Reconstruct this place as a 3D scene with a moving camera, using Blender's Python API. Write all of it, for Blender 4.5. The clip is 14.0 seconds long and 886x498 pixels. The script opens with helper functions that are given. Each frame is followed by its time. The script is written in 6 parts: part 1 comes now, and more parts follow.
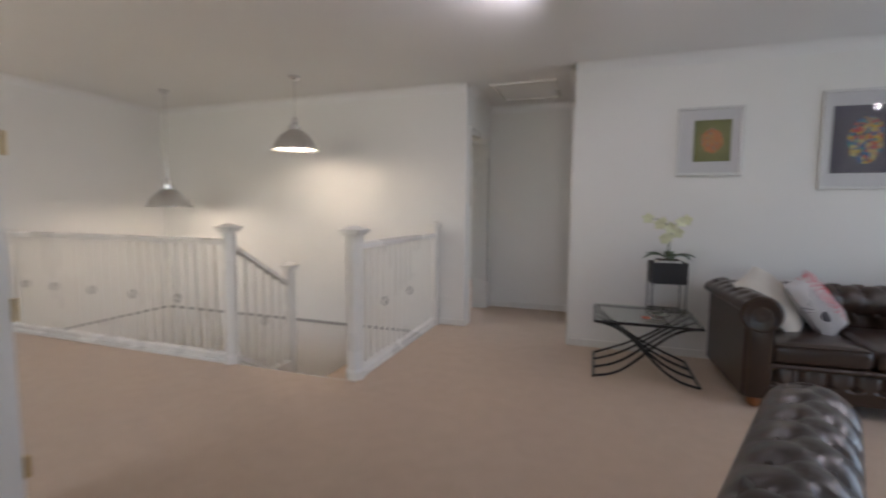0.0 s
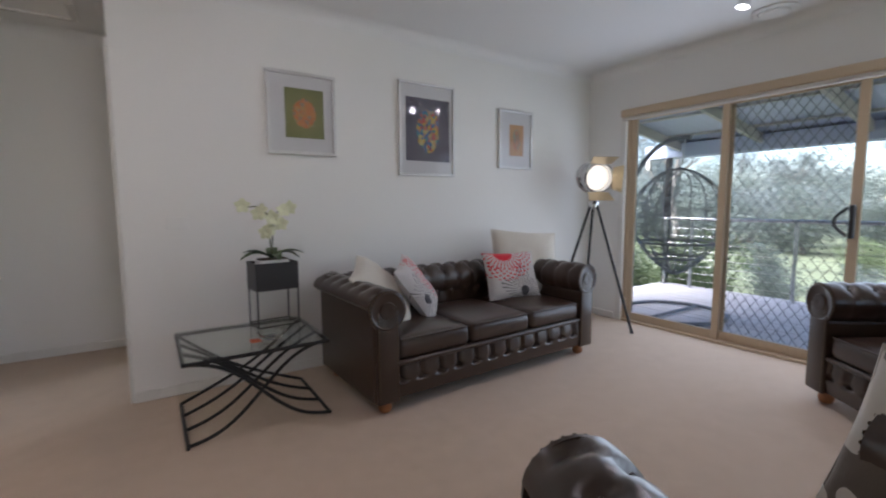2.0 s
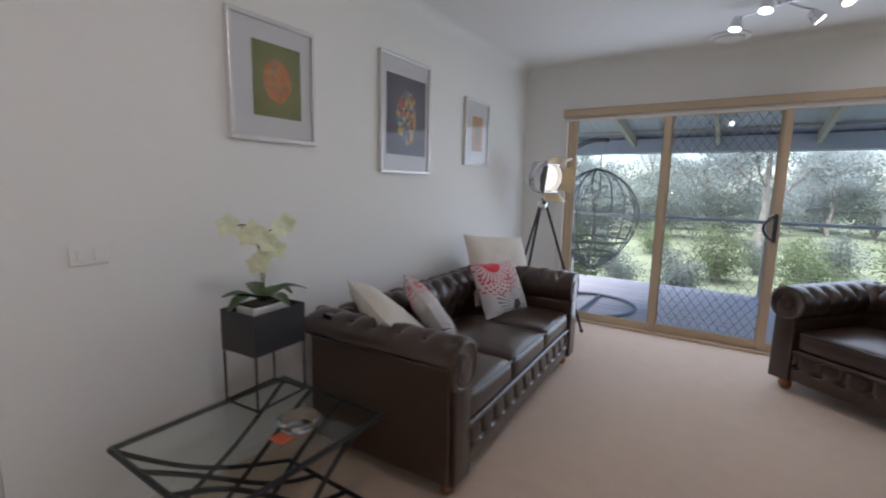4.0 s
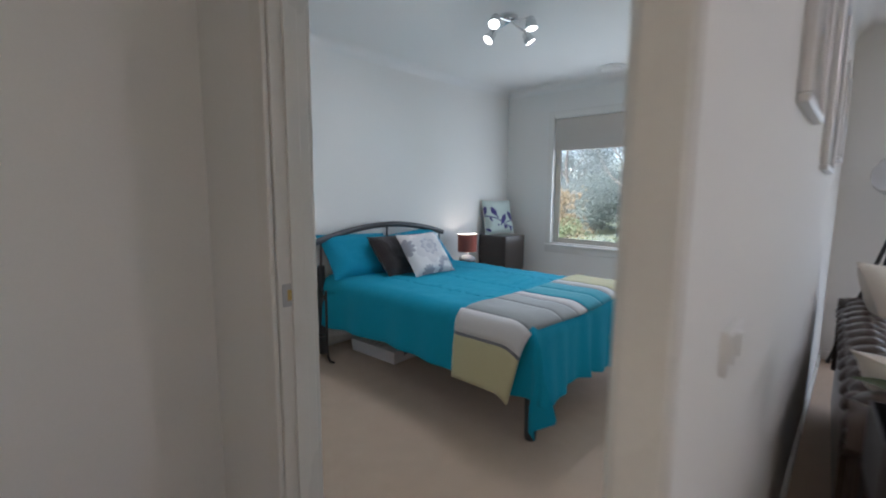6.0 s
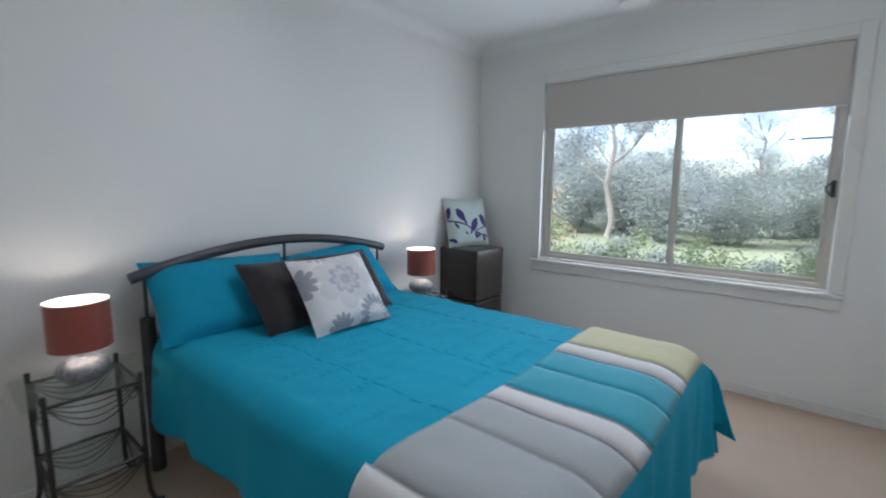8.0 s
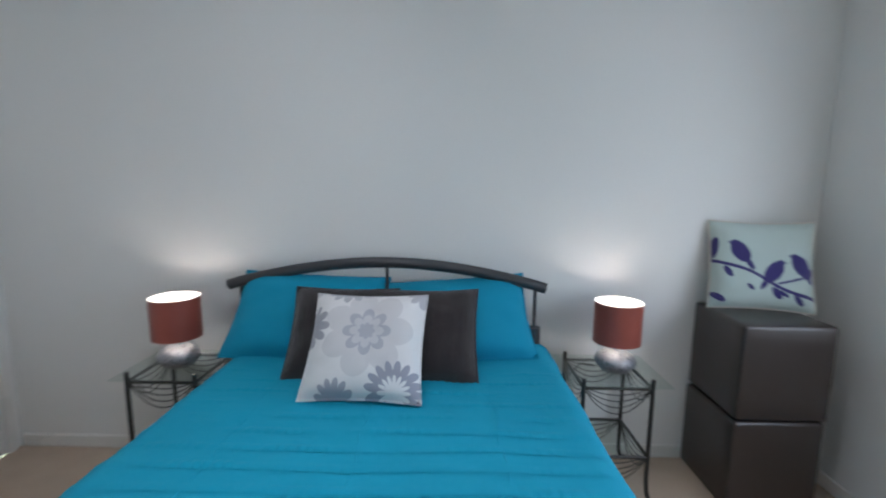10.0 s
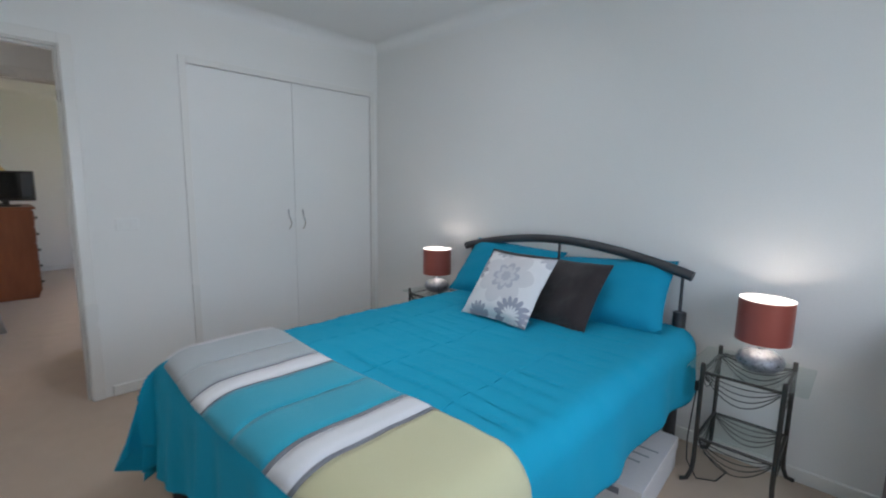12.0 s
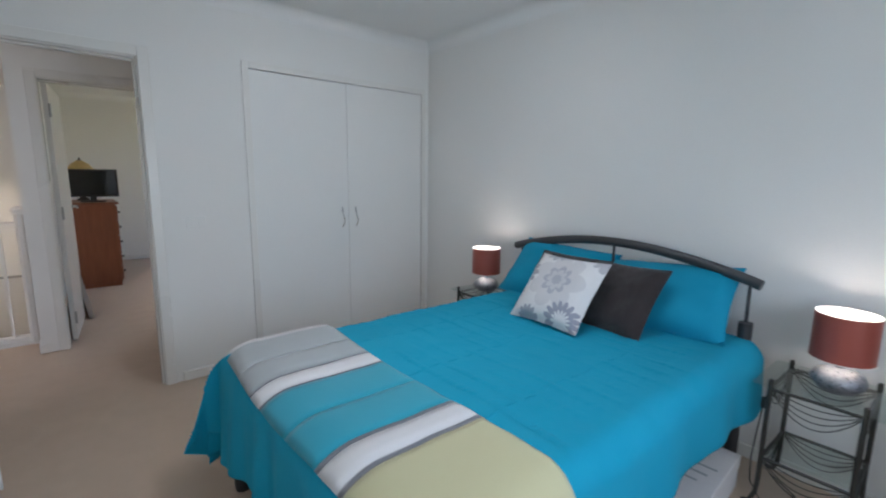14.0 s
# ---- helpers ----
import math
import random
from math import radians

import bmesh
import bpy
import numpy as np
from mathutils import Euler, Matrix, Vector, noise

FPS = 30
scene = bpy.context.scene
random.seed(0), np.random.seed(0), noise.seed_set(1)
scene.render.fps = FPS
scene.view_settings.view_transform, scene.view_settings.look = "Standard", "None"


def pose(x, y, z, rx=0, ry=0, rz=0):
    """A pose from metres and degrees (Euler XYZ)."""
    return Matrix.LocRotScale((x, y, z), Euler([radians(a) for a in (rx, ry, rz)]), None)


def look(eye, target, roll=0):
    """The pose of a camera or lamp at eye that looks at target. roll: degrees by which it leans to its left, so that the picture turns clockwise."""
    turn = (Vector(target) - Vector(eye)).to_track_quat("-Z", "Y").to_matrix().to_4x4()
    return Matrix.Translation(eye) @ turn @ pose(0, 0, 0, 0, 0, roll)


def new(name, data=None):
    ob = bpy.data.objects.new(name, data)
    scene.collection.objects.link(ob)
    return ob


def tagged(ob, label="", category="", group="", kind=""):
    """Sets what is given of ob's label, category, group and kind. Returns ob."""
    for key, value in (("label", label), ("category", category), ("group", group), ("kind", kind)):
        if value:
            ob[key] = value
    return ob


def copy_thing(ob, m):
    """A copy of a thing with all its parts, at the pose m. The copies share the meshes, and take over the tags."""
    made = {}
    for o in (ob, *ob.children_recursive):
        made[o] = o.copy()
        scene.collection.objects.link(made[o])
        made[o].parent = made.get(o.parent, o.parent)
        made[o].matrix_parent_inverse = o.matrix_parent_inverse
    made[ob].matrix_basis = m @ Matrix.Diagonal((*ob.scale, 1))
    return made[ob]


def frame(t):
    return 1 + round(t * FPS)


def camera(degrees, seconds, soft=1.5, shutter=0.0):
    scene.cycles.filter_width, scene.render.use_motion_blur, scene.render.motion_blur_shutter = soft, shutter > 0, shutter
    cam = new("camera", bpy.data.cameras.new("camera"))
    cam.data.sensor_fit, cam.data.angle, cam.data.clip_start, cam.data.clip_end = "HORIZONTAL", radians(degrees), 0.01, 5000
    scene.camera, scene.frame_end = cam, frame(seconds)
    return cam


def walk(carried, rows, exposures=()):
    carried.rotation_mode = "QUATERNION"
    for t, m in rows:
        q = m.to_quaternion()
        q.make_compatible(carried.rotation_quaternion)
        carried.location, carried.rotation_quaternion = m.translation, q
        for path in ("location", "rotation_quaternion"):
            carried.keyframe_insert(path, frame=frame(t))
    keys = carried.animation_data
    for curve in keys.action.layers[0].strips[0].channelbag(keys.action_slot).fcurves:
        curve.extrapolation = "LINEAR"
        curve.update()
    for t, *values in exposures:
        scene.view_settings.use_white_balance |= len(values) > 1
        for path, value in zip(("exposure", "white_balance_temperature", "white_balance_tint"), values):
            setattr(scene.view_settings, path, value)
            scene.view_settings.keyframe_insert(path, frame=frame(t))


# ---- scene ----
cam = camera(89.8, 14.0, soft=2.0, shutter=0.5)
PATH = [
    (0, (1.632, 0.972, 1.225), (0.989, 2.858, 1.05), 0.5),
    (0.5, (1.637, 1.253, 1.193), (1.453, 3.237, 1.021), 0.2),
    (1, (1.611, 1.526, 1.169), (1.988, 3.483, 1.004), -0.0),
    (1.5, (1.606, 1.77, 1.187), (2.403, 3.594, 0.999), -0.1),
    (2, (1.574, 1.989, 1.178), (2.666, 3.653, 0.977), -0.3),
    (2.2, (1.55, 2.078, 1.183), (2.74, 3.672, 0.971), -0.6),
    (4.3, (1.012, 3.502, 1.346), (2.683, 4.563, 1.061), 1.3),
    (4.5, (0.956, 3.666, 1.346), (2.616, 4.747, 1.071), 0.8),
    (5, (0.874, 4.166, 1.33), (2.45, 5.368, 1.064), 0.7),
    (5.5, (0.86, 4.597, 1.323), (2.324, 5.932, 1.053), 1.1),
    (5.9, (0.881, 4.934, 1.31), (2.334, 6.286, 1.059), -0.0),
    (6, (0.903, 5.008, 1.308), (2.354, 6.361, 1.053), 0.4),
    (6.5, (1.101, 5.323, 1.286), (2.576, 6.648, 1.027), 0.5),
    (7, (1.384, 5.557, 1.292), (2.942, 6.781, 1.022), 0.5),
    (7.2, (1.517, 5.624, 1.288), (3.112, 6.801, 1.017), 0.5),
    (9.3, (3.255, 6.073, 1.359), (4.079, 7.871, 1.063), 0.7),
    (9.5, (3.396, 6.081, 1.361), (3.998, 7.965, 1.062), 0.7),
    (10, (3.745, 6.09, 1.367), (3.72, 8.069, 1.084), 0.6),
    (10.5, (4.056, 6.038, 1.383), (3.482, 7.932, 1.09), 0.8),
    (11, (4.323, 5.975, 1.366), (3.346, 7.696, 1.07), 0.6),
    (11.5, (4.588, 5.826, 1.343), (3.371, 7.386, 1.048), 0.8),
    (12, (4.789, 5.723, 1.329), (3.412, 7.145, 1.042), 0.9),
    (12.5, (4.916, 5.703, 1.376), (3.474, 7.054, 1.063), 0.5),
    (13, (4.924, 5.705, 1.376), (3.475, 7.049, 1.071), 0.8),
    (13.5, (4.897, 5.719, 1.372), (3.422, 7.033, 1.058), 0.7),
    (14, (4.784, 5.733, 1.377), (3.26, 6.986, 1.052), 0.7),
]
walk(cam, [(t, look(eye, target, roll)) for t, eye, target, roll in PATH], [(0.0, 2.22, 6150, 16), (14.0, 2.22, 6150, 16)])

# ---- light ----
world = bpy.data.worlds.new("overcast_sky")
scene.world = world
world.use_nodes = True
wn = world.node_tree.nodes
sky = wn.new("ShaderNodeTexSky")
sky.sky_type = "NISHITA"
sky.sun_disc = False
sky.sun_elevation, sky.sun_rotation = radians(52), radians(250)
sky.air_density, sky.dust_density, sky.ozone_density = 1.0, 1.2, 1.5
world.node_tree.links.new(sky.outputs[0], wn["Background"].inputs[0])
wn["Background"].inputs[1].default_value = 0.09

sun = new("sun", bpy.data.lights.new("sun", "SUN"))
sun.data.energy, sun.data.angle, sun.data.color = 4.8, radians(80), (1.0, 0.96, 0.9)
sun.matrix_world = look((-10, 4, 20), (0, 0, 0))


def lamp(name, kind, place, watts, color, radius=0.04, target=None, cone=100, blend=0.6):
    data = bpy.data.lights.new(name, kind)
    data.energy, data.color, data.shadow_soft_size = watts, color, radius
    if kind == "SPOT":
        data.spot_size, data.spot_blend = radians(cone), blend
    ob = new(name, data)
    ob.matrix_world = look(place, target) if target else Matrix.Translation(place)
    return ob


def daylight(name, x, y0, y1, z0, z1, watts, color, turn=0):
    """An area lamp standing in for the overcast sky's light in an opening of the east wall, or of the south wall at
    turn -90, shining into the room.
    """
    data = bpy.data.lights.new(name, "AREA")
    data.shape, data.size, data.size_y, data.energy, data.color = "RECTANGLE", y1 - y0, z1 - z0, watts, color
    ob = new(name, data)
    m = Matrix(((0, 0, 1, 0), (1, 0, 0, 0), (0, 1, 0, 0), (0, 0, 0, 1)))
    at = (x, (y0 + y1) / 2) if turn == 0 else ((y0 + y1) / 2, x)
    ob.matrix_world = Matrix.Translation((*at, (z0 + z1) / 2)) @ Matrix.Rotation(radians(turn), 4, "Z") @ m
    return ob


daylight("window_daylight", 5.52, 5.78, 7.57, 0.78, 1.75, 3.7, (0.8, 0.92, 1.0))
daylight("sliding_door_daylight", 5.515, 2.12, 4.66, 0.06, 1.97, 5.2, (0.75, 0.87, 1.0))
# warm fill added in the unseen south window to brighten landing and hall
daylight("landing_window_daylight", -1.48, -3.45, -0.95, 0.45, 2.15, 6.0, (1.0, 0.92, 0.8), -90)

WARM, NEUTRAL, COOL = (1.0, 0.83, 0.62), (1.0, 0.93, 0.96), (0.89, 0.955, 1.0)


# ---- materials ----
def nodes_of(name):
    m = bpy.data.materials.new(name)
    m.use_nodes = True
    return m, m.node_tree, m.node_tree.nodes["Principled BSDF"]


def mth(nt, op, a, b=0.0, c=0.0):
    n = nt.nodes.new("ShaderNodeMath")
    n.operation = op
    for i, v in enumerate((a, b, c)):
        if isinstance(v, (int, float)):
            n.inputs[i].default_value = v
        else:
            nt.links.new(v, n.inputs[i])
    return n.outputs[0]


def mix(nt, f, a, b):
    n = nt.nodes.new("ShaderNodeMix")
    n.data_type = "RGBA"
    for i, v in ((0, f), (6, a), (7, b)):
        if isinstance(v, (int, float)):
            n.inputs[i].default_value = v
        elif isinstance(v, tuple):
            n.inputs[i].default_value = (*v, 1)
        else:
            nt.links.new(v, n.inputs[i])
    return n.outputs[2]


def tex_noise(nt, vec, scale, detail=4, rough=0.55):
    n = nt.nodes.new("ShaderNodeTexNoise")
    n.inputs["Scale"].default_value, n.inputs["Detail"].default_value, n.inputs["Roughness"].default_value = scale, detail, rough
    if vec is not None:
        nt.links.new(vec, n.inputs["Vector"])
    return n.outputs["Fac"]


def coords(nt):
    return nt.nodes.new("ShaderNodeTexCoord").outputs["Object"]


def xyz(nt, vec):
    n = nt.nodes.new("ShaderNodeSeparateXYZ")
    nt.links.new(vec, n.inputs[0])
    return n.outputs


def add_bump(nt, bsdf, height, strength, distance):
    n = nt.nodes.new("ShaderNodeBump")
    n.inputs["Strength"].default_value, n.inputs["Distance"].default_value = strength, distance
    nt.links.new(height, n.inputs["Height"])
    nt.links.new(n.outputs[0], bsdf.inputs["Normal"])


def mat(name, color, rough=0.6, metal=0.0, var=0.12, big=1.5, fine=60.0, bump=0.15, dist=0.002, rvar=0.1, sheen=0.0, coat=0.0, stretch=None):
    """A plain surface with stains at one scale, grain at another and fine relief."""
    m, nt, b = nodes_of(name)
    v = coords(nt)
    if stretch:
        mp = nt.nodes.new("ShaderNodeMapping")
        mp.inputs["Scale"].default_value = stretch
        nt.links.new(v, mp.inputs[0])
        v = mp.outputs[0]
    n1, n2 = tex_noise(nt, v, big, 3), tex_noise(nt, v, fine, 5)
    dark, light = tuple(c * (1 - var) for c in color), tuple(min(1, c * (1 + var)) for c in color)
    k = mth(nt, "ADD", mth(nt, "MULTIPLY", n1, 0.55), mth(nt, "MULTIPLY", n2, 0.45))
    k = mth(nt, "MULTIPLY_ADD", k, 2.2, -0.6)
    nt.links.new(mix(nt, k, dark, light), b.inputs["Base Color"])
    nt.links.new(mth(nt, "MULTIPLY_ADD", n1, rvar * 2, rough - rvar), b.inputs["Roughness"])
    b.inputs["Metallic"].default_value = metal
    b.inputs["Sheen Weight"].default_value = sheen
    b.inputs["Coat Weight"].default_value = coat
    if bump:
        add_bump(nt, b, n2, bump, dist)
    return m


def mat_glass(name, tint=(0.93, 0.97, 0.95), rough=0.0):
    m, nt, b = nodes_of(name)
    b.inputs["Base Color"].default_value = (*tint, 1)
    b.inputs["Transmission Weight"].default_value, b.inputs["Roughness"].default_value, b.inputs["IOR"].default_value = 1.0, rough, 1.45
    return m


def mat_pane(name, tint=(0.96, 0.98, 0.97), gloss=0.9):
    """A thin pane: clear, with a mirror's gloss by Fresnel."""
    m = bpy.data.materials.new(name)
    m.use_nodes = True
    nt = m.node_tree
    nt.nodes.remove(nt.nodes["Principled BSDF"])
    t, g, f, x = (nt.nodes.new("ShaderNode" + k) for k in ("BsdfTransparent", "BsdfGlossy", "LayerWeight", "MixShader"))
    t.inputs[0].default_value = (*tint, 1)
    g.inputs["Roughness"].default_value = 0.02
    nt.links.new(mth(nt, "MULTIPLY_ADD", mth(nt, "POWER", f.outputs["Facing"], 4.5), gloss * 0.9, 0.02), x.inputs[0])
    nt.links.new(t.outputs[0], x.inputs[1])
    nt.links.new(g.outputs[0], x.inputs[2])
    nt.links.new(x.outputs[0], nt.nodes["Material Output"].inputs[0])
    return m


def mat_glow(name, color, strength):
    m, nt, b = nodes_of(name)
    b.inputs["Base Color"].default_value = (*color, 1)
    b.inputs["Emission Color"].default_value = (*color, 1)
    b.inputs["Emission Strength"].default_value = strength
    return m


def mat_carpet():
    m, nt, b = nodes_of("taupe_carpet")
    v = coords(nt)
    n1, n2, n3 = tex_noise(nt, v, 0.9, 4), tex_noise(nt, v, 260, 3, 0.7), tex_noise(nt, v, 9, 3)
    k = mth(nt, "ADD", mth(nt, "MULTIPLY", n2, 0.6), mth(nt, "MULTIPLY", n3, 0.4))
    c = mix(nt, mth(nt, "MULTIPLY_ADD", k, 2.0, -0.5), (0.44, 0.322, 0.23), (0.6, 0.455, 0.335))
    c = mix(nt, mth(nt, "MULTIPLY_ADD", n1, 1.2, -0.35), c, (0.52, 0.385, 0.28))
    nt.links.new(c, b.inputs["Base Color"])
    b.inputs["Roughness"].default_value, b.inputs["Sheen Weight"].default_value = 0.95, 0.25
    add_bump(nt, b, mth(nt, "ADD", n2, mth(nt, "MULTIPLY", n3, 0.5)), 0.5, 0.005)
    return m


def mat_leather(name, color, rough=0.32):
    m, nt, b = nodes_of(name)
    v = coords(nt)
    vor = nt.nodes.new("ShaderNodeTexVoronoi")
    vor.inputs["Scale"].default_value = 240
    nt.links.new(v, vor.inputs["Vector"])
    n1, n2 = tex_noise(nt, v, 6, 4), tex_noise(nt, v, 30, 4)
    c = mix(nt, mth(nt, "MULTIPLY_ADD", n1, 1.6, -0.4), tuple(x * 0.9 for x in color), tuple(x * 1.12 for x in color))
    nt.links.new(c, b.inputs["Base Color"])
    nt.links.new(mth(nt, "MULTIPLY_ADD", n2, 0.08, rough - 0.04), b.inputs["Roughness"])
    b.inputs["Coat Weight"].default_value, b.inputs["Coat Roughness"].default_value = 0.4, 0.24
    add_bump(nt, b, mth(nt, "ADD", mth(nt, "MULTIPLY", vor.outputs["Distance"], 0.3), mth(nt, "MULTIPLY", n1, 0.5)), 0.03, 0.0015)
    return m


def mat_fabric(name, color, weave=420.0, var=0.1, bump=0.3, sheen=0.3, rough=0.85, wrinkle=7.0, wrinkle_bump=0.5):
    m, nt, b = nodes_of(name)
    v = coords(nt)
    n0, n1, n2 = tex_noise(nt, v, wrinkle, 3), tex_noise(nt, v, 2.5, 2), tex_noise(nt, v, weave, 2)
    c = mix(nt, mth(nt, "MULTIPLY_ADD", mth(nt, "ADD", n1, n2), 1.1, -0.6), tuple(x * (1 - var) for x in color), tuple(min(1, x * (1 + var)) for x in color))
    nt.links.new(c, b.inputs["Base Color"])
    b.inputs["Roughness"].default_value, b.inputs["Sheen Weight"].default_value = rough, sheen
    add_bump(nt, b, mth(nt, "ADD", mth(nt, "MULTIPLY", n0, wrinkle_bump * 4), n2), bump, 0.004)
    return m


def polar(nt, x, z, cx, cz):
    dx, dz = mth(nt, "SUBTRACT", x, cx), mth(nt, "SUBTRACT", z, cz)
    r = mth(nt, "SQRT", mth(nt, "ADD", mth(nt, "MULTIPLY", dx, dx), mth(nt, "MULTIPLY", dz, dz)))
    return r, mth(nt, "ARCTAN2", dz, dx)


def petals(nt, x, z, cx, cz, n, big, cut, inner=0.0):
    """1 inside a flower of n petals about (cx, cz)."""
    r, a = polar(nt, x, z, cx, cz)
    lobe = mth(nt, "ABSOLUTE", mth(nt, "COSINE", mth(nt, "MULTIPLY", a, n / 2)))
    edge = mth(nt, "MULTIPLY", mth(nt, "MULTIPLY_ADD", mth(nt, "POWER", lobe, 0.7), cut, 1 - cut), big)
    k = mth(nt, "LESS_THAN", r, edge)
    return mth(nt, "MULTIPLY", k, mth(nt, "GREATER_THAN", r, inner)) if inner else k


def burst(nt, x, z, cx, cz, n, r0, r1, thick):
    """1 on thin spokes with dotted tips about (cx, cz)."""
    r, a = polar(nt, x, z, cx, cz)
    wig = mth(nt, "COSINE", mth(nt, "MULTIPLY", a, n))
    wave = mth(nt, "SINE", mth(nt, "MULTIPLY", a, 5.0))
    spoke = mth(nt, "GREATER_THAN", wig, mth(nt, "SUBTRACT", 1.15 - thick, mth(nt, "MULTIPLY", r, 1.2)))
    inside = mth(nt, "MULTIPLY", mth(nt, "LESS_THAN", r, mth(nt, "MULTIPLY_ADD", wave, (r1 - r0) * 0.3, r1)), 1.0)
    core = mth(nt, "LESS_THAN", r, r0)
    return mth(nt, "MAXIMUM", mth(nt, "MULTIPLY", spoke, inside), core)


def oval(nt, x, z, cx, cz, a, b, turn):
    c, s = math.cos(turn), math.sin(turn)
    dx, dz = mth(nt, "SUBTRACT", x, cx), mth(nt, "SUBTRACT", z, cz)
    u = mth(nt, "ADD", mth(nt, "MULTIPLY", dx, c / a), mth(nt, "MULTIPLY", dz, s / a))
    w = mth(nt, "ADD", mth(nt, "MULTIPLY", dx, -s / b), mth(nt, "MULTIPLY", dz, c / b))
    return mth(nt, "LESS_THAN", mth(nt, "ADD", mth(nt, "MULTIPLY", u, u), mth(nt, "MULTIPLY", w, w)), 1.0)


def print_base(name, base, rough=0.9):
    m, nt, b = nodes_of(name)
    b.inputs["Roughness"].default_value, b.inputs["Sheen Weight"].default_value = rough, 0.25
    v = coords(nt)
    o = xyz(nt, v)
    n = tex_noise(nt, v, 350, 2)
    w = tex_noise(nt, v, 8, 3)
    add_bump(nt, b, mth(nt, "ADD", n, mth(nt, "MULTIPLY", w, 2.0)), 0.3, 0.004)
    c = mix(nt, mth(nt, "MULTIPLY_ADD", n, 0.6, 0.1), base, tuple(x * 0.88 for x in base))
    return m, nt, b, o[0], o[2], c


def mat_burst_print():
    m, nt, b, x, z, c = print_base("red_and_black_burst_print", (0.56, 0.52, 0.5))
    c = mix(nt, burst(nt, x, z, 0.07, -0.14, 38, 0.035, 0.165, 0.3), c, (0.035, 0.03, 0.035))
    c = mix(nt, burst(nt, x, z, -0.06, 0.19, 30, 0.085, 0.165, 0.4), c, (0.6, 0.008, 0.025))
    r, a = polar(nt, x, z, -0.06, 0.19)
    dots = mth(nt, "GREATER_THAN", mth(nt, "MULTIPLY", mth(nt, "COSINE", mth(nt, "MULTIPLY", a, 22)), mth(nt, "SINE", mth(nt, "MULTIPLY", r, 170))), 0.35)
    ring = mth(nt, "MULTIPLY", mth(nt, "GREATER_THAN", r, 0.15), mth(nt, "LESS_THAN", r, 0.25))
    c = mix(nt, mth(nt, "MULTIPLY", dots, ring), c, (0.6, 0.008, 0.025))
    nt.links.new(c, b.inputs["Base Color"])
    return m


def mat_flower_print():
    m, nt, b, x, z, c = print_base("grey_flower_print", (0.74, 0.72, 0.71))
    c = mix(nt, petals(nt, x, z, 0.01, 0.03, 7, 0.16, 0.3), c, (0.6, 0.58, 0.58))
    c = mix(nt, petals(nt, x, z, 0.01, 0.03, 8, 0.085, 0.4, 0.02), c, (0.42, 0.42, 0.46))
    c = mix(nt, petals(nt, x, z, 0.01, 0.03, 8, 0.06, 0.4), c, (0.55, 0.54, 0.55))
    c = mix(nt, petals(nt, x, z, 0.01, 0.03, 8, 0.03, 0.3), c, (0.42, 0.42, 0.46))
    c = mix(nt, petals(nt, x, z, 0.12, -0.17, 17, 0.1, 0.35), c, (0.31, 0.31, 0.36))
    c = mix(nt, petals(nt, x, z, 0.12, -0.17, 16, 0.055, 0.55), c, (0.7, 0.69, 0.68))
    c = mix(nt, petals(nt, x, z, -0.08, -0.2, 13, 0.07, 0.4), c, (0.34, 0.34, 0.38))
    c = mix(nt, petals(nt, x, z, -0.21, 0.05, 11, 0.085, 0.4), c, (0.34, 0.33, 0.36))
    c = mix(nt, petals(nt, x, z, -0.08, 0.23, 12, 0.09, 0.4), c, (0.42, 0.42, 0.44))
    c = mix(nt, petals(nt, x, z, 0.2, 0.2, 11, 0.07, 0.4), c, (0.45, 0.44, 0.46))
    nt.links.new(c, b.inputs["Base Color"])
    return m


